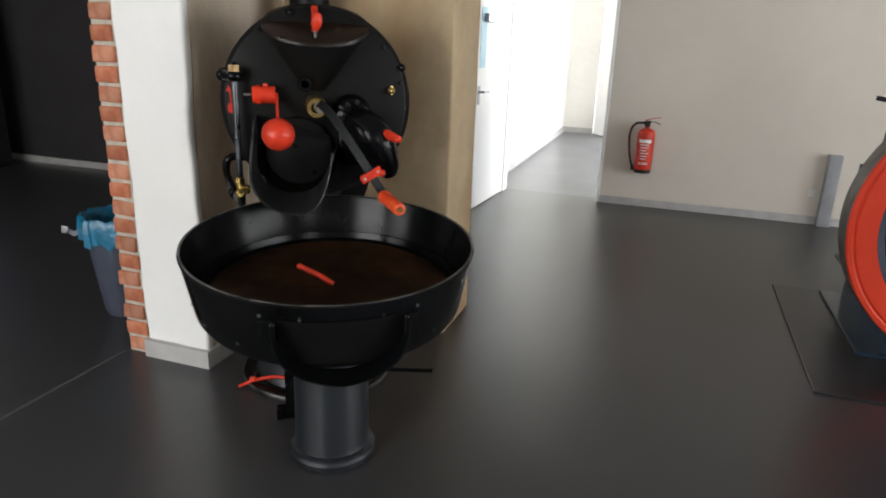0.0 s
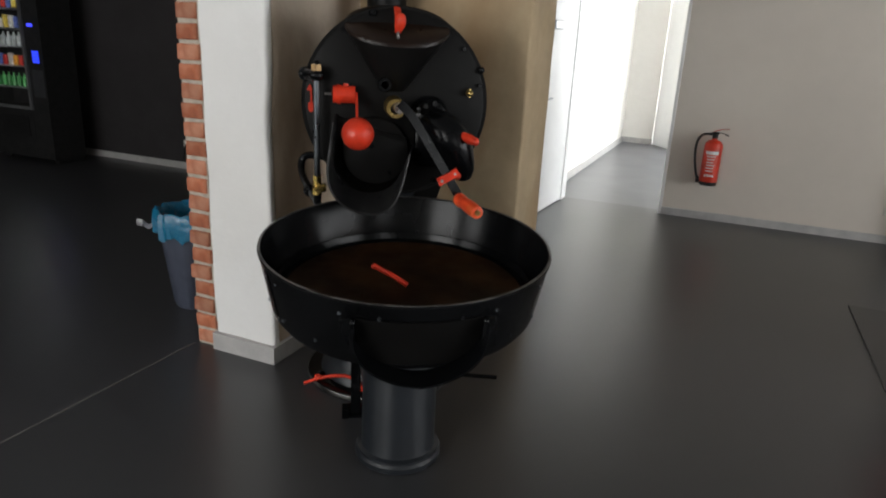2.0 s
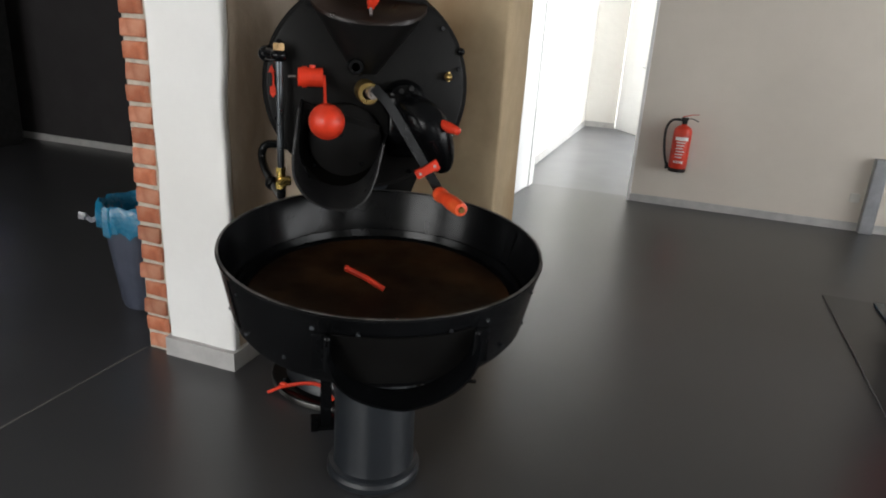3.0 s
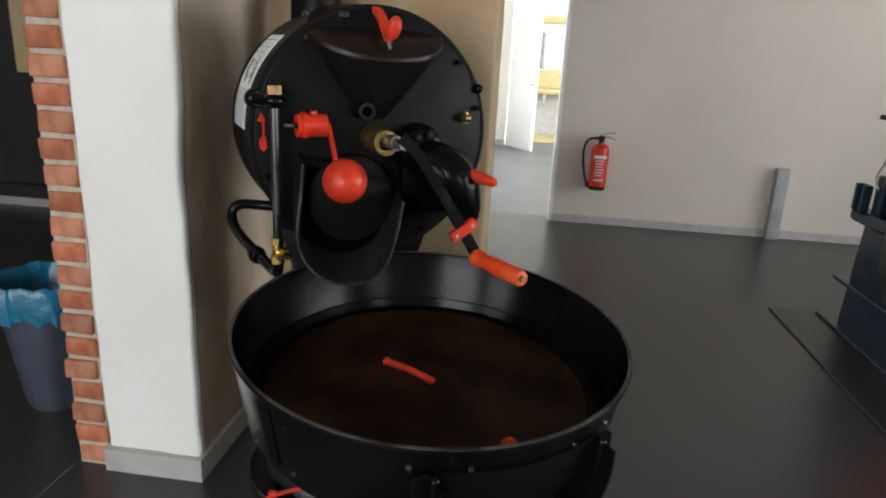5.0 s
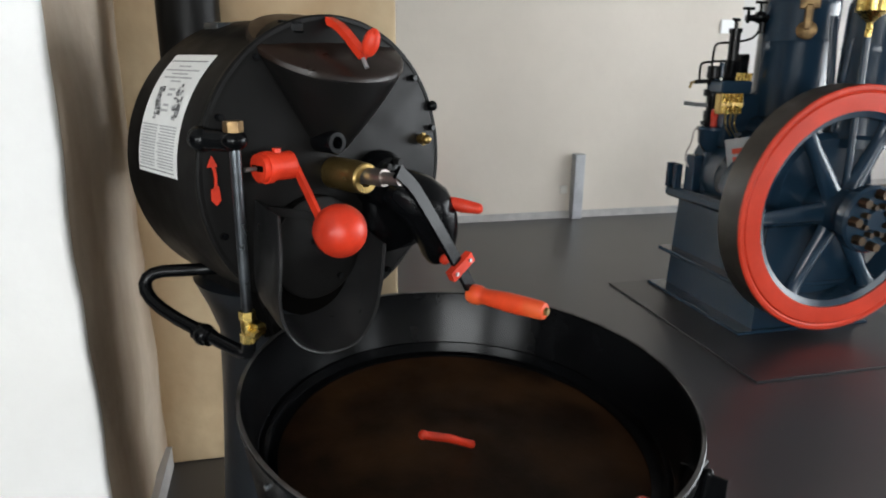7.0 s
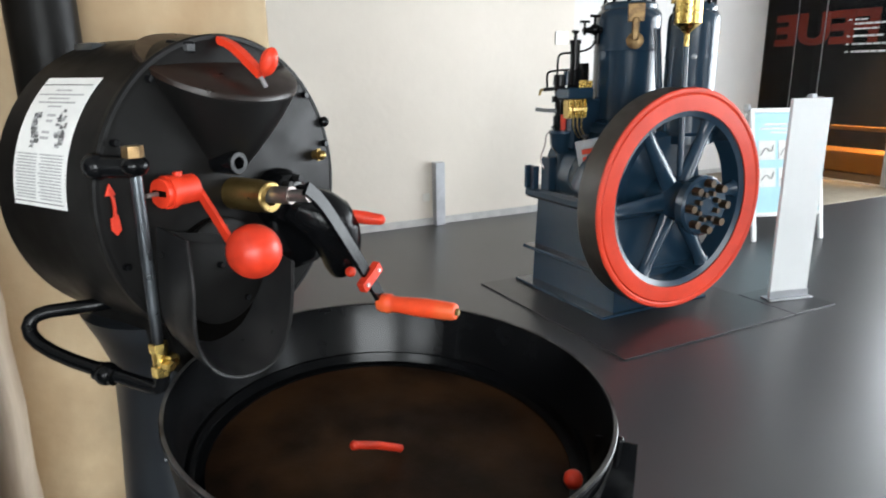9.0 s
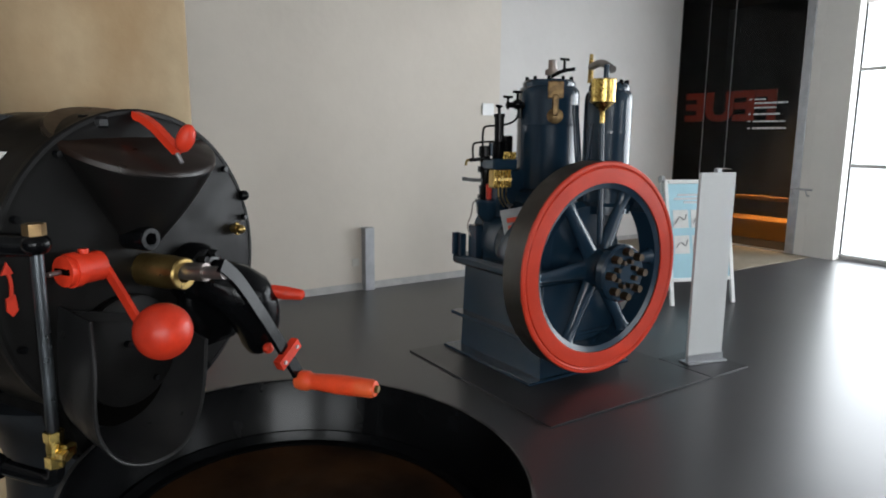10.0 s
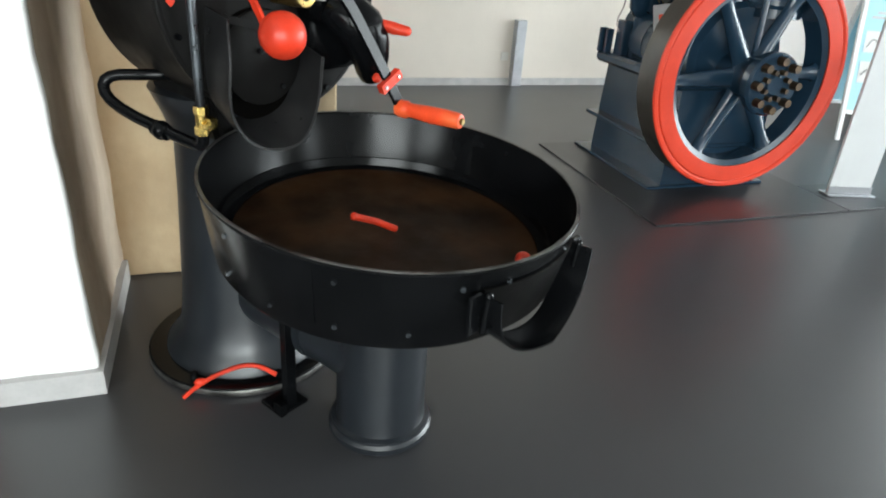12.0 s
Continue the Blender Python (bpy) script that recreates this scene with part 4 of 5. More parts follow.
def pump_barrel(bm):
    rod(bm, (1.515, 4.44, 1.38), (1.506, 4.42, 1.50), 0.042, n=18)
    rod(bm, (1.506, 4.42, 1.50), (1.503, 4.42, 1.66), 0.032, n=18)
    rod(bm, (1.503, 4.42, 1.66), (1.503, 4.42, 1.685), 0.038, n=18)
    rod(bm, (1.503, 4.42, 1.68), (1.50, 4.42, 1.735), 0.011, n=10)


pump = part("hand_pump", shaped(pump_barrel), BLACK, engine, "black upright hand pump")
part("pump_handle", shaped(rod, (1.465, 4.40, 1.735), (1.535, 4.44, 1.735), 0.010, n=10), BLACK, pump)
part("pump_box", shaped(box, 1.555, 1.615, 4.40, 4.47, 1.40, 1.54, 0.008), BLACK, pump)


def governor(bm):
    rod(bm, (1.468, 4.5, 1.0), (1.462, 4.5, 1.20), 0.042, 0.05, 18)
    rod(bm, (1.462, 4.5, 1.20), (1.450, 4.5, 1.40), 0.036, n=18)
    rod(bm, (1.450, 4.5, 1.40), (1.448, 4.5, 1.47), 0.046, 0.04, 18)
    rod(bm, (1.455, 4.5, 1.29), (1.455, 4.5, 1.33), 0.055, n=18)
    ball(bm, (1.432, 4.49, 1.378), 0.032, n=14)
    ball(bm, (1.478, 4.52, 1.378), 0.03, n=14)


part("governor", shaped(governor), BLACK, engine, "black governor column")
part("side_tube", shaped(rod, (1.485, 4.47, 1.40), (1.485, 4.47, 1.49), 0.024, n=14), BLUE, engine)
part("red_rod", shaped(rod, (1.452, 4.45, 1.08), (1.449, 4.45, 1.21), 0.020, n=12), RED, engine)
part("control_lever", shaped(bar, spline([(1.455, 4.49, 1.20), (1.43, 4.50, 1.232), (1.37, 4.535, 1.236), (1.307, 4.57, 1.245)], 9), 0.026, 0.018, (0, 0, 1)), BLACK, engine)
part("stop_cock", shaped(rod, (1.431, 4.50, 1.38), (1.362, 4.56, 1.372), 0.013, None, 10), BLACK, engine)
part("cock_key", shaped(tube, [(1.362, 4.56, 1.372), (1.345, 4.57, 1.37), (1.342, 4.575, 1.335)], 0.009, 8), BRASS, engine)
part("oil_line", shaped(tube, [(1.427, 4.5, 1.44), (1.425, 4.5, 1.58), (1.45, 4.495, 1.605), (1.54, 4.48, 1.605), (1.66, 4.45, 1.63), (1.69, 4.44, 1.70)], 0.0075, 8), BLACK, engine)
part("oil_line", shaped(tube, [(1.385, 4.55, 1.375), (1.377, 4.55, 1.475), (1.40, 4.54, 1.492), (1.512, 4.48, 1.50)], 0.0075, 8), BLACK, engine)


def bowl(bm):
    lathe(bm, [(0.0, 0.0), (0.035, 0.0), (0.06, 0.025), (0.082, 0.06), (0.088, 0.13), (0.096, 0.14), (0.096, 0.158), (0.07, 0.165), (0.0, 0.168)], 28, pose(1.472, 4.48, 0.945))
    rod(bm, (1.472, 4.48, 0.69), (1.472, 4.48, 0.95), 0.04, n=16)


strainer = part("strainer_bowl", shaped(bowl), BLUE, engine, "dark blue strainer bowl")
for p in ((1.405, 4.50, 1.115), (1.53, 4.43, 1.112)):
    part("bowl_nut", shaped(rod, p, (p[0], p[1], p[2] + 0.022), 0.012, None, 6), BLACK, strainer)


def drain_cock(bm):
    rod(bm, (1.545, 4.36, 1.0), (1.535, 4.30, 1.0), 0.022, n=12)
    ball(bm, (1.54, 4.33, 1.0), 0.03, (1, 1, 1.3), 12)
    rod(bm, (1.54, 4.33, 1.0), (1.54, 4.33, 1.07), 0.009, n=8)
    box(bm, 1.515, 1.565, 4.322, 4.338, 1.065, 1.08, 0.004)


part("drain_cock", shaped(drain_cock), IRON, engine)
part("wire_line", shaped(tube, [(1.43, 4.52, 1.10), (1.385, 4.55, 1.085), (1.39, 4.56, 1.0), (1.36, 4.59, 0.90), (1.40, 4.55, 0.81), (1.50, 4.42, 0.79), (1.60, 4.34, 0.80)], 0.005, 6), IRON, engine)


def pump_block(bm):
    box(bm, 1.385, 1.485, 4.50, 4.60, 0.69, 0.92, 0.008)
    rod(bm, (1.485, 4.52, 0.85), (1.56, 4.47, 0.85), 0.045, n=16)
    box(bm, 1.50, 1.62, 4.30, 4.42, 0.69, 0.82, 0.012)


part("pump_block", shaped(pump_block), BLUE, engine)
for y0 in (4.615, 4.70):
    part("corner_post", shaped(box, 1.335, 1.37, y0, y0 + 0.03, 0.69, 0.85, 0.004), BLUE, engine)
part("corner_plate", shaped(box, 1.372, 1.384, 4.615, 4.73, 0.69, 0.85, 0.003), BLUE, engine)


def side_casting(bm):
    rod(bm, (1.70, 4.22, 1.08), (1.70, 4.40, 1.10), 0.10, 0.085, 24)
    rod(bm, (1.62, 4.15, 0.70), (1.66, 4.18, 1.02), 0.085, 0.06, 20)
    rod(bm, (1.55, 4.02, 0.70), (1.55, 4.02, 0.86), 0.05, 0.035, 16)


part("side_casting", shaped(side_casting), BLUE, engine)
maker = part("maker_plate", shaped(box, -0.10, 0.10, -0.006, 0.006, -0.11, 0.11, 0.003), GREYMETAL, engine, "grey metal maker's plate with red bars")
maker.matrix_local = pose(1.49, 4.18, 0.96, 0, -12, -48)
for k in range(2):
    part("plate_bar", shaped(box, -0.065, 0.05, -0.010, -0.006, 0.02 - 0.05 * k, 0.052 - 0.05 * k), SIGNRED, maker, smooth=0)

# flywheel: axis along y
WH = pose(1.737, 3.635, 0.728, 90, 0, 0)
wheel = part("flywheel", shaped(lathe, [(0.535, -0.005), (0.575, 0.0), (0.625, 0.0), (0.632, -0.006), (0.638, 0.002), (0.655, 0.002), (0.663, -0.004), (0.663, -0.165), (0.655, -0.172), (0.545, -0.172), (0.535, -0.165)], 96, WH, True), TREAD, engine, "large cast flywheel")
part("wheel_face", shaped(lathe, [(0.534, -0.004), (0.534, 0.004), (0.575, 0.007), (0.622, 0.007), (0.630, 0.0), (0.640, 0.008), (0.657, 0.008), (0.664, 0.002), (0.664, -0.004)], 96, WH, True), ENGINERED, wheel, "bright red painted wheel face")
part("wheel_inner", shaped(lathe, [(0.500, -0.02), (0.5335, -0.008), (0.5335, -0.165), (0.500, -0.15)], 96, WH, True), BLUE, wheel)


def spoke(bm, a):
    d = Vector((math.cos(a), 0, math.sin(a)))
    c = Vector((1.737, 3.70, 0.728))
    s = Vector((-math.sin(a), 0, math.cos(a)))
    rings = []
    for f, w, t in ((0.08, 0.062, 0.045), (0.16, 0.056, 0.04), (0.40, 0.042, 0.03), (0.48, 0.046, 0.035), (0.515, 0.07, 0.05)):
        rings.append([bm.verts.new(c + d * f + s * w * math.cos(2 * math.pi * k / 14) + Vector((0, 1, 0)) * t * math.sin(2 * math.pi * k / 14)) for k in range(14)])
    for p, q in zip(rings, rings[1:]):
        for k in range(14):
            bm.faces.new((p[k], p[(k + 1) % 14], q[(k + 1) % 14], q[k]))
    bm.faces.new(rings[0]), bm.faces.new(rings[-1])


for k in range(6):
    part("spoke", shaped(spoke, radians(60 * k + 3)), BLUE, wheel)
part("hub", shaped(lathe, [(0.0, -0.2), (0.125, -0.2), (0.125, -0.02), (0.105, 0.02), (0.07, 0.03), (0.07, 0.12), (0.0, 0.12)], 40, WH), BLUE, wheel)
coupling = part("coupling_disc", shaped(lathe, [(0.0, 0.09), (0.15, 0.09), (0.175, 0.10), (0.178, 0.15), (0.165, 0.165), (0.06, 0.165), (0.05, 0.18), (0.0, 0.18)], 44, WH), BLUE, wheel, "blue coupling disc with brass bolts")
for k in range(8):
    for r0, rr, zz in ((0.135, 0.027, 0.212), (0.078, 0.017, 0.20)):
        a = 2 * math.pi * (k + (0.5 if r0 < 0.1 else 0)) / 8
        p = WH @ Vector((r0 * math.cos(a), r0 * math.sin(a), 0.15))
        q = WH @ Vector((r0 * math.cos(a), r0 * math.sin(a), zz))
        part("coupling_bolt", shaped(rod, p, q, rr, rr * 0.85, 8), DARKBRONZE, coupling)
part("crankshaft", shaped(rod, (1.737, 3.66, 0.728), (1.737, 4.0, 0.728), 0.075, n=24), IRON, engine)

# ---- white board and folding sign ----
stele = thing("display_board", pose(2.61, 3.49, 0.012, 0, 0, -13), "narrow blank white display board on a flat metal foot", "display board")
part("panel", shaped(box, -0.145, 0.145, -0.012, 0.012, 0.012, 1.30, 0.003), BOARD, stele)
part("foot", shaped(box, -0.165, 0.165, -0.05, 0.05, 0.0, 0.012, 0.003), GREYMETAL, stele)
part("foot_angle", shaped(box, -0.15, 0.15, -0.02, -0.0125, 0.012, 0.06, 0.002), GREYMETAL, stele)
part("clamp", shaped(box, -0.02, 0.02, -0.018, 0.018, 1.30, 1.325, 0.003), GREYMETAL, stele)

aframe = thing("folding_sign", pose(4.12, 4.76, 0, 0, 0, -19), "white folding pavement sign with pale blue notice", "sign")
for side, lab in ((-1, "front"), (1, "back")):
    m = pose(0, side * 0.26, 0, 0, 0, 0) @ pose(0, 0, 0, side * 12.0, 0, 0)
    bm = bmesh.new()
    box(bm, -0.345, -0.305, -0.015, 0.015, 0, 1.17, 0.005)
    box(bm, 0.305, 0.345, -0.015, 0.015, 0, 1.17, 0.005)
    box(bm, -0.305, 0.305, -0.015, 0.015, 0.22, 0.255, 0.004)
    box(bm, -0.305, 0.305, -0.015, 0.015, 1.135, 1.17, 0.004)
    bm.transform(m)
    fr = part("sign_frame", bm, WHITE, aframe)
    bm = bmesh.new()
    box(bm, -0.305, 0.305, -0.006, 0.006, 0.255, 1.135)
    bm.transform(m)
    part("sign_panel", bm, PALEBLUE, fr)
    if side < 0:
        for r0, z0 in enumerate((0.72, 0.48)):
            for k in range(3):
                bm = bmesh.new()
                box(bm, -0.27 + 0.19 * k, -0.11 + 0.19 * k, -0.009, -0.006, z0, z0 + 0.17)
                bm.transform(m)
                tile = part("picture_tile", bm, PAPER, fr, smooth=0)
                bm = bmesh.new()
                tube(bm, [(-0.25 + 0.19 * k, -0.011, z0 + 0.04 + 0.02 * r0), (-0.2 + 0.19 * k, -0.011, z0 + 0.12), (-0.15 + 0.19 * k, -0.011, z0 + 0.06), (-0.13 + 0.19 * k, -0.011, z0 + 0.13)], 0.006, 6)
                bm.transform(m)
                part("picture_stroke", bm, INKGREY, tile)
        for k, w in enumerate((0.42, 0.5, 0.3)):
            bm = bmesh.new()
            box(bm, -w / 2, w / 2, -0.009, -0.006, 1.02 - 0.035 * k, 1.04 - 0.035 * k)
            bm.transform(m)
            part("text_bar", bm, GREYMETAL, fr, smooth=0)
part("hinge_knob", shaped(rod, (-0.34, 0, 1.155), (-0.37, 0, 1.155), 0.035, n=14), GREYMETAL, aframe)

# ---- fire extinguisher ----
ext = thing("fire_extinguisher", pose(0.035, 6.60, 0.345), "red powder fire extinguisher hanging on the wall", "fire extinguisher")
ebody = part("cylinder", shaped(lathe, [(0.0, 0.0), (0.072, 0.0), (0.076, 0.01), (0.076, 0.035)], 32), RUBBER, ext, "black foot ring")
part("tank", shaped(lathe, [(0.0, 0.03), (0.076, 0.035), (0.078, 0.05), (0.078, 0.355), (0.07, 0.385), (0.045, 0.405), (0.025, 0.41), (0.022, 0.43), (0.0, 0.43)], 40), RED, ext)


def curved_label(bm, a0, a1, z0, z1, r):
    loft(bm, [[Vector((r * math.sin(radians(a)), -r * math.cos(radians(a)), z)) for z in (z0, z1)] for a in (a0 + (a1 - a0) * k / 8 for k in range(9))], 0.0008)


part("label_band", shaped(curved_label, -42, 42, 0.285, 0.315, 0.0795), PAPER, ext)
for k in range(6):
    part("label_line", shaped(curved_label, -30 + 3 * (k % 2), 26 - 5 * (k % 3), 0.262 - 0.026 * k, 0.272 - 0.026 * k, 0.0792), PAPER, ext)
for k in range(4):
    part("label_tile", shaped(curved_label, -30 + 16 * k, -19 + 16 * k, 0.085, 0.105, 0.0792), PAPER, ext)


def valve_head(bm):
    rod(bm, (0, 0, 0.425), (0, 0, 0.465), 0.024, n=16)
    box(bm, -0.03, 0.03, -0.02, 0.02, 0.455, 0.48, 0.006)
    rod(bm, (0, 0, 0.455), (-0.055, -0.01, 0.46), 0.012, n=10)


vh = part("valve_head", shaped(valve_head), RUBBER, ext)
part("grip_lever", shaped(bar, [(-0.02, 0, 0.485), (0.06, -0.01, 0.51), (0.11, -0.015, 0.515)], 0.016, 0.006, (0, 1, 0)), RED, vh)
part("carry_handle", shaped(bar, [(0.0, 0, 0.47), (0.06, -0.01, 0.475), (0.115, -0.015, 0.455)], 0.016, 0.006, (0, 1, 0)), RUBBER, vh)
part("hose", shaped(tube, [(-0.05, -0.01, 0.46), (-0.11, -0.02, 0.455), (-0.15, -0.02, 0.38), (-0.145, -0.02, 0.25), (-0.12, -0.03, 0.12), (-0.092, -0.03, 0.05)], 0.011, 10), RUBBER, ext)
part("nozzle", shaped(rod, (-0.097, -0.03, 0.075), (-0.088, -0.03, 0.02), 0.013, 0.017, 12), RUBBER, ext)
part("wall_hook", shaped(box, -0.02, 0.02, 0.0, 0.0985, 0.40, 0.425, 0.002), GREYMETAL, ext)

# ---- cable duct and socket on the cream wall ----
duct_ob = part("cable_duct", shaped(box, 1.57, 1.675, 6.615, 6.6995, 0.0, 0.635, 0.006), GREYMETAL)
tagged(duct_ob, "short grey metal cable duct standing on the floor", "cable duct")
sock = part("wall_socket", shaped(box, 1.46, 1.54, 6.684, 6.6995, 0.245, 0.325, 0.006), SOCKET)
tagged(sock, "cream plastic wall socket", "socket")
sw = part("light_switch", shaped(box, 3.03, 3.19, 6.684, 6.6995, 1.76, 1.89, 0.006), WHITE)
tagged(sw, "small white wall box", "switch")
poster = part("notice_sheet", shaped(box, 3.30, 3.62, 7.608, 7.6195, 1.15, 2.0), PALEBLUE)
tagged(poster, "pale blue notice on the white wall", "notice")
peg = part("wall_detector", shaped(rod, (3.86, 7.6195, 2.70), (3.86, 7.59, 2.70), 0.03, n=16), GREYMETAL)
tagged(peg, "small round grey wall detector", "detector")

# ---- door leaf, door frame ----
door = thing("door_1", pose(-1.325, 6.70, 0, 0, 0, -4.0), "white flush door standing wide open", "door", kind="structure")
part("leaf", shaped(box, -0.04, 0.0, -0.90, -0.01, 0.008, 2.22, 0.003), WHITE, door)


def lever_handle(bm):
    rod(bm, (0.0, -0.85, 1.05), (0.05, -0.85, 1.05), 0.01, n=12)
    rod(bm, (0.05, -0.86, 1.05), (0.05, -0.73, 1.05), 0.009, n=12)
    box(bm, 0.0, 0.008, -0.875, -0.825, 0.94, 1.10, 0.003)


part("door_handle", shaped(lever_handle), GREYMETAL, door)
notice = part("door_notice", shaped(box, 0.001, 0.004, -0.86, -0.72, 1.25, 1.75), PALEBLUE, door, "pale notice strip on the door")
part("door_closer", shaped(box, 0.0, 0.05, -0.80, -0.60, 1.63, 1.70, 0.005), GREYMETAL, door)
jamb = thing("trim_door_frame", pose(0, 0, 0), "slim white steel door frame", "door frame", kind="structure")
part("jamb", shaped(box, -0.365, -0.335, 6.685, 6.865, 0, 2.25, 0.003), WHITE, jamb)
part("jamb", shaped(box, -1.34, -1.315, 6.685, 6.865, 0, 2.25, 0.003), WHITE, jamb)
part("head", shaped(box, -1.315, -0.365, 6.685, 6.865, 2.225, 2.25, 0.003), SKIRT, jamb)

# corridor: door at the end, washroom corner seen through the opening
door2 = thing("door_2", pose(-1.0, 11.88, 0, 0, 0, -57), "white corridor door standing half open", "door", kind="structure")
part("leaf", shaped(box, 0.0, 0.78, 0.0, 0.04, 0.008, 2.3, 0.003), WHITE, door2)
part("door_handle", shaped(rod, (0.70, -0.04, 1.05), (0.82, -0.04, 1.05), 0.01, n=10), GREYMETAL, door2)
vanity = thing("washbasin_unit", pose(-0.05, 13.55, 0), "pale oak washbasin unit with tall back panel", "washbasin")
part("back_panel", shaped(box, -0.5, 0.9, 0.30, 0.345, 0.90, 1.24, 0.004), CABINET, vanity)
part("basin", shaped(box, -0.5, 0.9, -0.10, 0.345, 0.80, 0.90, 0.03, 3), CABINET, vanity)
part("back_board", shaped(box, -0.5, 0.9, 0.31, 0.345, 0.004, 0.80, 0.004), SKIRT, vanity)
part("drain", shaped(tube, [(-0.33, 0.1, 0.80), (-0.33, 0.1, 0.62), (-0.33, 0.22, 0.58), (-0.33, 0.31, 0.58)], 0.025, 10), CHROME, vanity)
part("angle_valve", shaped(ball, (-0.42, 0.28, 0.62), 0.035, (1, 1, 1), 12), CHROME, vanity)
mir = part("wall_mirror", shaped(box, -0.52, -0.25, 13.875, 13.898, 1.26, 1.93, 0.003), MIRROR)
tagged(mir, "narrow mirror with a dark edge above the washbasin", "mirror")
part("mirror_edge", shaped(box, -0.55, -0.52, 13.86, 13.898, 1.25, 1.94), RUBBER, mir, "dark mirror edge", 0)
lampb = part("wall_lamp", shaped(box, -0.62, 0.3, 13.72, 13.898, 2.08, 2.2, 0.02), CABINET)
tagged(lampb, "pale box lamp above the mirror", "lamp")

# ---- dark glass front with exhibition behind ----
front = thing("glass_front", pose(7.47, 0, 0), "dark glass double doors to the exhibition", "glass doors", kind="structure")
for y0, y1 in ((5.70, 6.74), (6.75, 7.15), (7.16, 7.62)):
    p = part("glass_pane", shaped(box, 0.04, 0.05, y0, y1, 0.02, TOP), SMOKED, front, smooth=0)
    p.visible_shadow = False
part("post", shaped(box, 0.0, 0.12, 5.46, 5.58, 0, TOP, 0.004), PLASTER, front)
part("edge_profile", shaped(box, -0.01, 0.10, 5.58, 5.70, 0, TOP, 0.006), GREYMETAL, front)
for y0 in (6.745, 7.155):
    part("glass_edge", shaped(box, 0.038, 0.052, y0 - 0.003, y0 + 0.003, 0.02, TOP), GREYMETAL, front)
part("threshold", shaped(box, 0.0, 0.09, 5.70, 7.62, 0.0, 0.02), GREYMETAL, front)
part("hand_rail", shaped(rod, (-0.10, 5.36, 0.885), (-0.10, 5.64, 0.885), 0.014, n=12), GREYMETAL, front)
for y0 in (5.44, 5.62):
    part("rail_bracket", shaped(tube, [(0.0, y0, 0.80), (-0.07, y0, 0.80), (-0.10, y0, 0.875)], 0.007, 8), GREYMETAL, front)
part("door_knob", shaped(rod, (0.0, 6.6, 1.10), (0.0, 6.85, 1.10), 0.01, n=8), CHROME, front)
for k, (z0, w) in enumerate(((2.08, 0.16), (2.025, 0.48), (1.965, 0.32), (1.875, 0.38), (1.778, 0.47), (1.682, 0.48))):
    a0 = 6.345
    while a0 > 6.345 - w:
        piece = min(a0 - (6.345 - w), 0.035 + 0.021 * ((k * 3 + int(a0 * 40)) % 4))
        part("text_bar", shaped(box, 0.034, 0.038, a0 - piece, a0, z0 - 0.011, z0 + 0.007 + 0.004 * (k % 2)), WHITE, front, smooth=0)
        a0 -= piece + 0.012
    if k not in (1, 2):
        part("arrow_bar", shaped(box, 0.034, 0.038, 6.39, 6.425, z0 - 0.009, z0 + 0.009), WHITE, front, smooth=0)


def letters(word, size):
    cu = bpy.data.curves.new("letters", "FONT")
    cu.body, cu.size, cu.extrude, cu.offset = word, size, 0.01, 0.022
    tmp = bpy.data.objects.new("letters", cu)
    me = bpy.data.meshes.new_from_object(tmp)
    bpy.data.objects.remove(tmp)
    bm = bmesh.new()
    bm.from_mesh(me)
    xs = [v.co.x for v in bm.verts]
    for v in bm.verts:
        v.co.x = -(v.co.x - min(xs))
    bmesh.ops.reverse_faces(bm, faces=bm.faces[:])
    return bm, max(xs) - min(xs)


bm, wide = letters("FEUE", 0.56)
bm.transform(pose(7.598, 6.085, 1.81, 90, 0, -90) @ Matrix.Diagonal((1.46 / wide, 1.0, 1.0, 1)))
word = part("wall_letters", bm, SIGNRED, smooth=0)
tagged(word, "large red mirrored letters behind the dark glass", "letters")
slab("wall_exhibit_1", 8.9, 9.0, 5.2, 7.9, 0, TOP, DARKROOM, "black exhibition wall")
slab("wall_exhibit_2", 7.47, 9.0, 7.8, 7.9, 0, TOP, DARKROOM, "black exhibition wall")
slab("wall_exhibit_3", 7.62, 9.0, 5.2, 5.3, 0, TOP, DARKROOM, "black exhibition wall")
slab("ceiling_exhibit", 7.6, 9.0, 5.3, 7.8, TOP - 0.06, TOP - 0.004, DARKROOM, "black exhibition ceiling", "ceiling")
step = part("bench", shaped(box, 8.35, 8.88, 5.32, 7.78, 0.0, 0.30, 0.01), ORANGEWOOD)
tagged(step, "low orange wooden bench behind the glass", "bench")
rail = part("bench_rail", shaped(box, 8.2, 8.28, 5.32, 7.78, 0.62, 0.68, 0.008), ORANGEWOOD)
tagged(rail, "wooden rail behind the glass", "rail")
spot = thing("spot_lamp", pose(8.2, 6.0, 3.15), "small warm ceiling spot in the exhibition", "lamp")
part("shade", shaped(lathe, [(0.03, 0.12), (0.05, 0.0), (0.045, 0.0), (0.025, 0.12)], 16, Matrix(), True), RUBBER, spot)
part("bulb", shaped(ball, (0, 0, 0.03), 0.025), glow("warm_bulb", (1.0, 0.6, 0.25), 12), spot)
part("stem", shaped(rod, (0, 0, 0.12), (0, 0, 0.49), 0.01, n=8), RUBBER, spot)
spot_light = area("spot_lamp_light", (8.2, 6.0, 3.1), (8.6, 6.3, 0.3), 0.2, 0.2, 70, (1.0, 0.62, 0.28))
spot_light.data.spread = radians(60)

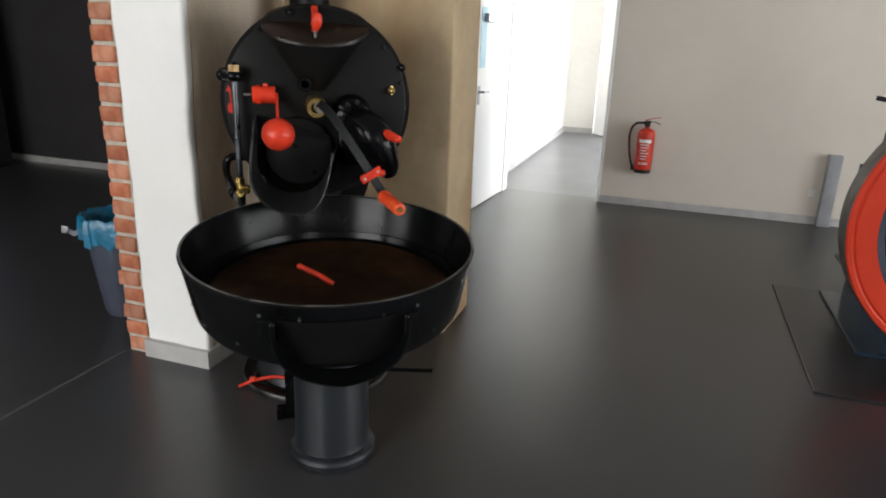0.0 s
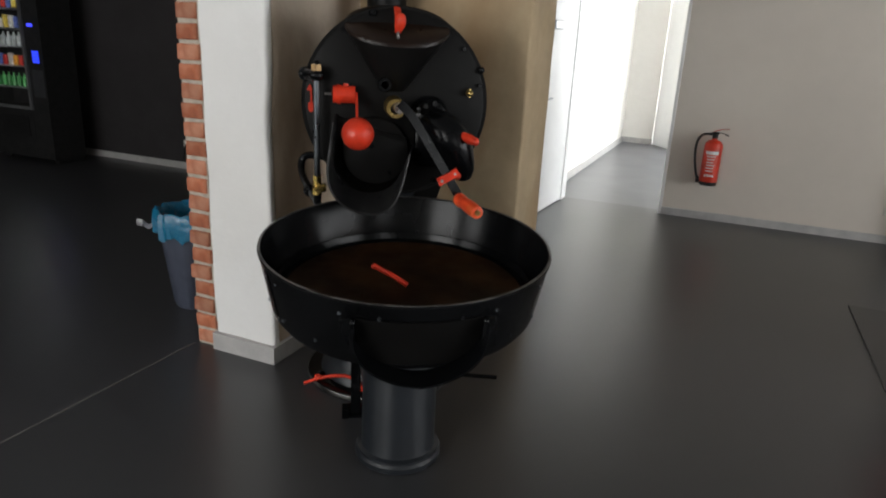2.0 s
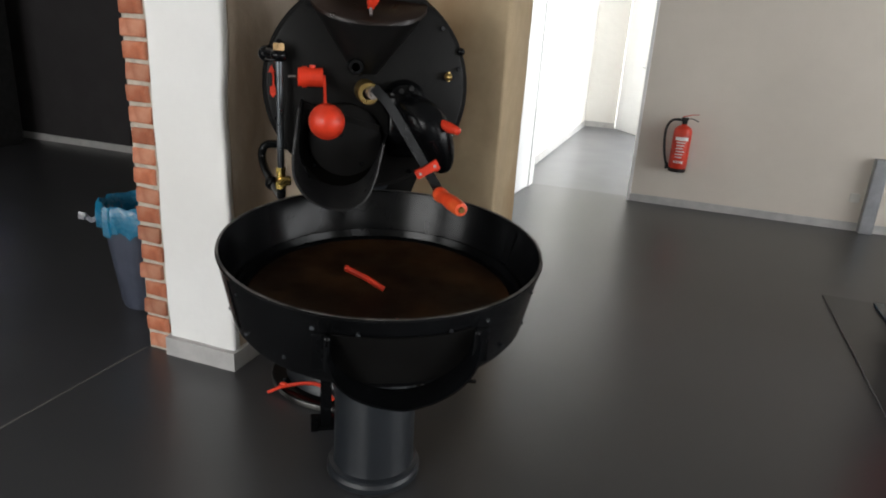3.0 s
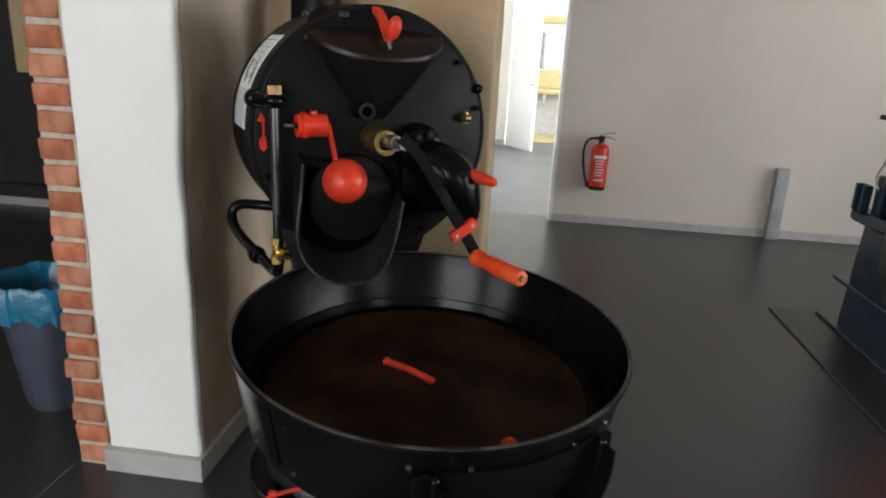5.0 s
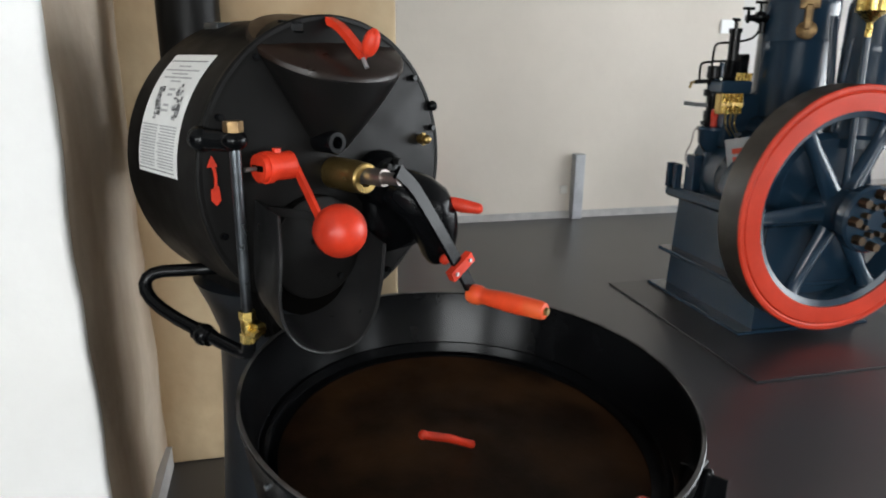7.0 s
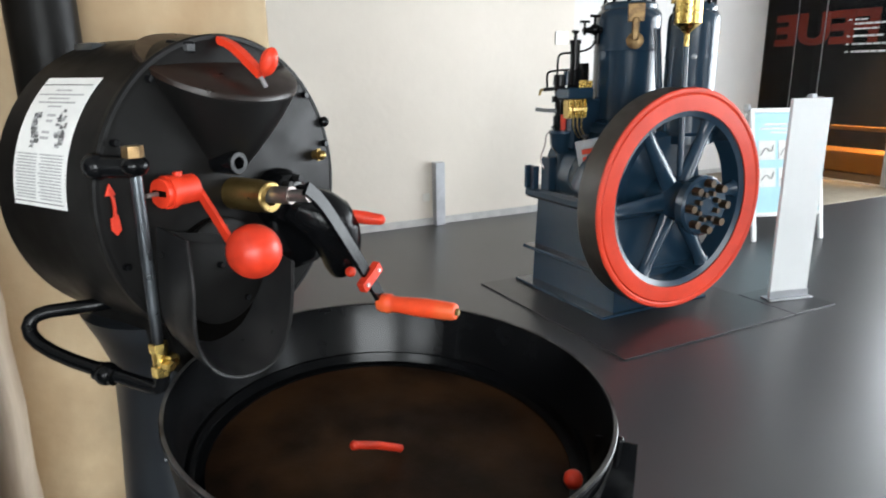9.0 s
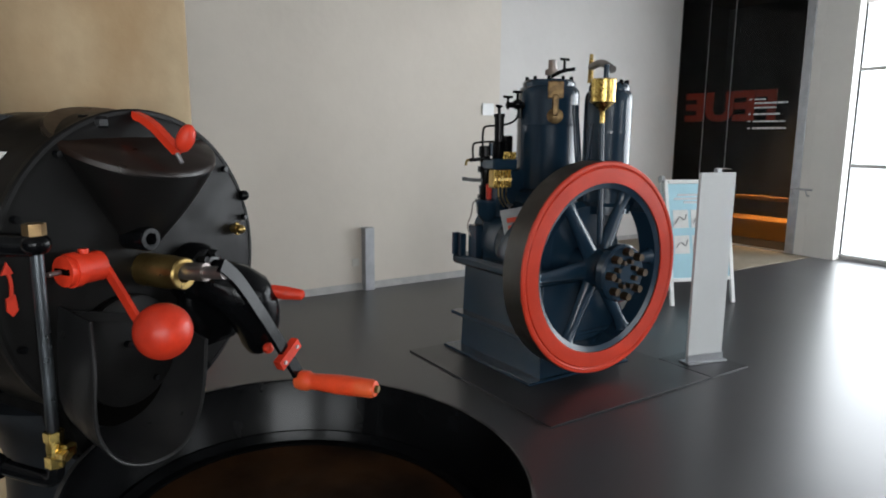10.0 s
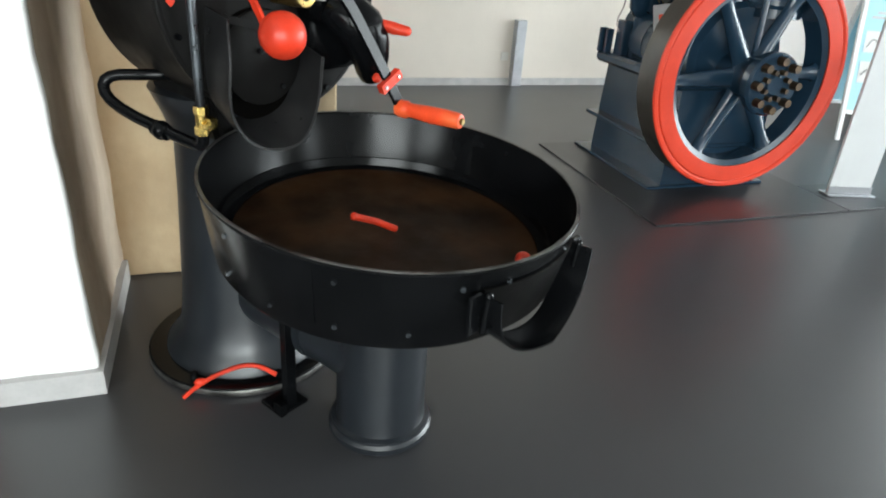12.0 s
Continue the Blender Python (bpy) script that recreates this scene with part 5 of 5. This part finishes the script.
# bright window by the entrance
win = thing("window_4", pose(7.70, 0, 0), "floor-to-ceiling daylight window with slim grey frame", "window", kind="structure")
for y0 in (5.17, 3.95, 2.7, 1.4, 0.2, -0.87):
    part("mullion", shaped(box, -0.03, 0.03, y0 - 0.03, y0 + 0.03, 0.03, 3.2), SKIRT, win)
part("transom", shaped(box, -0.025, 0.025, -0.84, 5.14, 1.18, 1.23), SKIRT, win)
part("transom", shaped(box, -0.025, 0.025, -0.84, 5.14, 2.38, 2.42), SKIRT, win)
part("sill", shaped(box, -0.06, 0.06, -0.9, 5.2, 0.03, 0.055), SKIRT, win)

# ---- side room ----
binn = thing("waste_bin", pose(-2.46, 2.82, 0) @ Matrix.Diagonal((0.91, 0.91, 0.91, 1)), "tall slate grey plastic waste bin with blue liner", "waste bin")


def bin_body(bm):
    n = 64
    rings = []
    for z, r in ((0.0, 0.115), (0.02, 0.122), (0.50, 0.182), (0.56, 0.19), (0.575, 0.188), (0.56, 0.176), (0.03, 0.112)):
        rings.append([bm.verts.new(((r + (0.009 if (k // 4) % 2 and 0.01 < z < 0.52 else 0)) * math.cos(2 * math.pi * k / n), (r + (0.009 if (k // 4) % 2 and 0.01 < z < 0.52 else 0)) * math.sin(2 * math.pi * k / n), z)) for k in range(n)])
    for p, q in zip(rings, rings[1:]):
        for k in range(n):
            bm.faces.new((p[k], p[(k + 1) % n], q[(k + 1) % n], q[k]))
    bm.faces.new(rings[0][::-1]), bm.faces.new(rings[-1])


part("body", shaped(bin_body), BIN, binn)


def liner(bm):
    n = 56
    rnd2 = random.Random(3)
    wob = [rnd2.uniform(-0.011, 0.011) for _ in range(n)]
    rings = []
    for z, r, k1 in ((0.30, 0.155, 0.2), (0.56, 0.172, 0.5), (0.60, 0.188, 0.7), (0.606, 0.197, 0.8), (0.59, 0.205, 1.0), (0.53, 0.208, 1.4), (0.455, 0.202, 2.0)):
        rings.append([bm.verts.new(((r + wob[k] * k1) * math.cos(2 * math.pi * k / n), (r + wob[k] * k1) * math.sin(2 * math.pi * k / n), z + wob[(k * 5) % n] * k1 * 1.2)) for k in range(n)])
    for p, q in zip(rings, rings[1:]):
        for k in range(n):
            bm.faces.new((p[k], p[(k + 1) % n], q[(k + 1) % n], q[k]))


part("liner", shaped(liner), BAG, binn, "crinkled blue plastic liner")
part("clip_band", shaped(bar, [(-0.19, -0.06, 0.50), (-0.26, -0.09, 0.47), (-0.30, -0.10, 0.50)], 0.03, 0.006, (0, 0.3, 1)), BIN, binn)
part("label", shaped(box, -0.325, -0.277, -0.112, -0.106, 0.488, 0.516, 0.002), LABELWHITE, binn, "small dull white tag")
part("clip_tag", shaped(box, -0.325, -0.285, -0.115, -0.108, 0.475, 0.50), GREYMETAL, binn, smooth=0)

COIN = mat("dark_grey_coin_panel", (0.03, 0.03, 0.033), 0.5, vary=0.1, bump=0)
vend = thing("vending_machine", pose(-6.94, 5.30, 0.09), "black snack and drinks vending machine with lit window", "vending machine")
bm = bmesh.new()
box(bm, -0.48, 0.44, -0.021, 0.12, -0.04, 1.80)
box(bm, -0.48, -0.44, -0.26, -0.02, -0.04, 1.80)
part("body", bm, DARKROOM, vend, smooth=0)
part("control_panel", shaped(box, 0.18, 0.44, -0.26, -0.02, -0.04, 1.80), DARKROOM, vend, smooth=0)
part("lower_panel", shaped(box, -0.441, 0.179, -0.26, -0.02, -0.04, 0.50), DARKROOM, vend, smooth=0)
part("top_panel", shaped(box, -0.441, 0.179, -0.26, -0.02, 1.72, 1.80), DARKROOM, vend, smooth=0)
bm = bmesh.new()
box(bm, -0.45, -0.42, -0.28, -0.26, 0.48, 1.75)
box(bm, 0.17, 0.20, -0.28, -0.26, 0.48, 1.75)
box(bm, -0.42, 0.17, -0.28, -0.26, 0.48, 0.51)
box(bm, -0.42, 0.17, -0.28, -0.26, 1.72, 1.75)
part("window_frame", bm, GREYMETAL, vend, smooth=0)
gp = part("window_glass", shaped(box, -0.42, 0.17, -0.272, -0.268, 0.51, 1.72), GLASS, vend, smooth=0)
gp.visible_shadow = False
SNACK = [mat("snack_wrapper", c, 0.35, vary=0.3, scale=30, bump=0.3, bscale=40) for c in ((0.75, 0.35, 0.05), (0.6, 0.05, 0.04), (0.7, 0.68, 0.62), (0.12, 0.18, 0.5), (0.8, 0.6, 0.1))]
BOTTLE = mat("green_bottle", (0.06, 0.30, 0.08), 0.25, vary=0.2, scale=30)
PALEBOTTLE = mat("pale_bottle", (0.55, 0.6, 0.6), 0.25, vary=0.2, scale=30)
rnd = random.Random(11)
for r0, z0 in enumerate((0.72, 0.94, 1.14, 1.32, 1.52)):
    shelf = part("shelf", shaped(box, -0.42, 0.16, -0.25, -0.03, z0 - 0.025, z0 - 0.01), GREYMETAL, vend, smooth=0)
    for k in range(7):
        x0 = -0.375 + 0.083 * k
        if r0 in (0, 2):
            bmm = shaped(lathe, [(0.0, 0.0), (0.026, 0.0), (0.026, 0.09), (0.010, 0.125), (0.010, 0.145), (0.0, 0.145)], 12, pose(x0, -0.20, z0 - 0.01))
            part("bottle", bmm, BOTTLE if r0 == 0 else PALEBOTTLE, vend)
        else:
            h = rnd.uniform(0.10, 0.14)
            bmm = shaped(box, x0 - 0.032, x0 + 0.032, -0.225, -0.185, z0 - 0.01, z0 - 0.01 + h, 0.012, 2)
            part("snack_packet", bmm, SNACK[(k * 2 + r0 + rnd.randrange(2)) % 5], vend)
part("display", shaped(box, 0.27, 0.34, -0.272, -0.262, 1.335, 1.365), glow("blue_display", (0.05, 0.06, 1.0), 3.0), vend, smooth=0)
pad = part("keypad", shaped(box, 0.295, 0.395, -0.268, -0.262, 0.97, 1.10), RUBBER, vend, smooth=0)
KEY = glow("blue_key", (0.03, 0.06, 1.0), 2.5)
for i in range(3):
    for j in range(4):
        part("key", shaped(box, 0.30 + 0.032 * i, 0.326 + 0.032 * i, -0.273, -0.268, 0.975 + 0.031 * j, 1.0 + 0.031 * j), KEY, pad, smooth=0)
part("coin_panel", shaped(box, 0.25, 0.42, -0.266, -0.261, 0.62, 0.90), COIN, vend, smooth=0)
part("delivery_flap", shaped(box, -0.3, 0.1, -0.266, -0.261, 0.18, 0.40), RUBBER, vend, smooth=0)
tubel = part("light_tube", shaped(rod, (-0.42, -0.235, 1.70), (0.16, -0.235, 1.70), 0.012, n=10), glow("cool_tube", (0.9, 0.95, 1.0), 6.0), vend)
area("vending_tube_light", (-7.06, 5.09, 1.78), (-7.06, 5.12, 0.6), 0.55, 0.05, 1.1, (0.9, 0.95, 1.0))
for k, x0 in enumerate((-6.65 - 0.4, -6.65 + 0.38)):
    part("foot", shaped(box, x0 + 6.65 - 0.04, x0 + 6.65 + 0.04, -0.2, 0.1, -0.09, -0.04), RUBBER, vend, smooth=0)

board = part("wall_board", shaped(box, -4.85, -4.05, 5.69, 5.7195, 1.14, 2.1, 0.012, 2), PALEWOOD)
tagged(board, "pale wooden wall board with rounded corners", "wall board")
socket2 = part("wall_socket", shaped(box, -5.33, -5.25, 5.705, 5.7195, 0.235, 0.315, 0.006), SOCKET)
tagged(socket2, "white plastic socket on the dark wall", "socket")
cable = part("power_cable", shaped(tube, [(-5.29, 5.70, 0.27), (-5.28, 5.66, 0.20), (-5.32, 5.67, 0.08), (-5.2, 5.66, 0.19), (-4.9, 5.69, 0.2), (-4.4, 5.69, 0.19), (-3.2, 5.69, 0.19)], 0.008, 8), RUBBER)
tagged(cable, "thin black cable along the dark wall", "cable")

# ---- bricks of the pillar's worn edge ----
edge_wall = part("wall_brick_edge", shaped(box, -2.10, -1.985, 2.446, 3.5, 0, TOP), MORTAR, smooth=0)
tagged(edge_wall, "raw red brick edge with wide mortar joints", "brick wall", kind="structure")
shapes = []
for k in range(6):
    bm = bmesh.new()
    box(bm, -0.0575, 0.0575, -0.06, 0.06, -0.0325, 0.0325, 0.006, 2)
    for v in bm.verts:
        v.co += Vector((noise.noise(v.co * 30 + Vector((k * 7, 0, 0))), noise.noise(v.co * 30 + Vector((0, k * 7, 3))), noise.noise(v.co * 30 + Vector((5, 0, k * 7))))) * 0.0035
    me = bpy.data.meshes.new("brick")
    bm.to_mesh(me)
    bm.free()
    me.materials.append(BRICK)
    shapes.append(me)
rnd = random.Random(2)
for k in range(44):
    b = new("brick", shapes[k % 6])
    b.parent = edge_wall
    b.matrix_local = pose(-2.046 + rnd.uniform(-0.006, 0.006), 2.495 + rnd.uniform(-0.006, 0.006), 0.042 + 0.0833 * k, rnd.uniform(-1, 1), rnd.uniform(-1.5, 1.5), rnd.uniform(-1.5, 1.5) + (180 if k % 2 else 0))
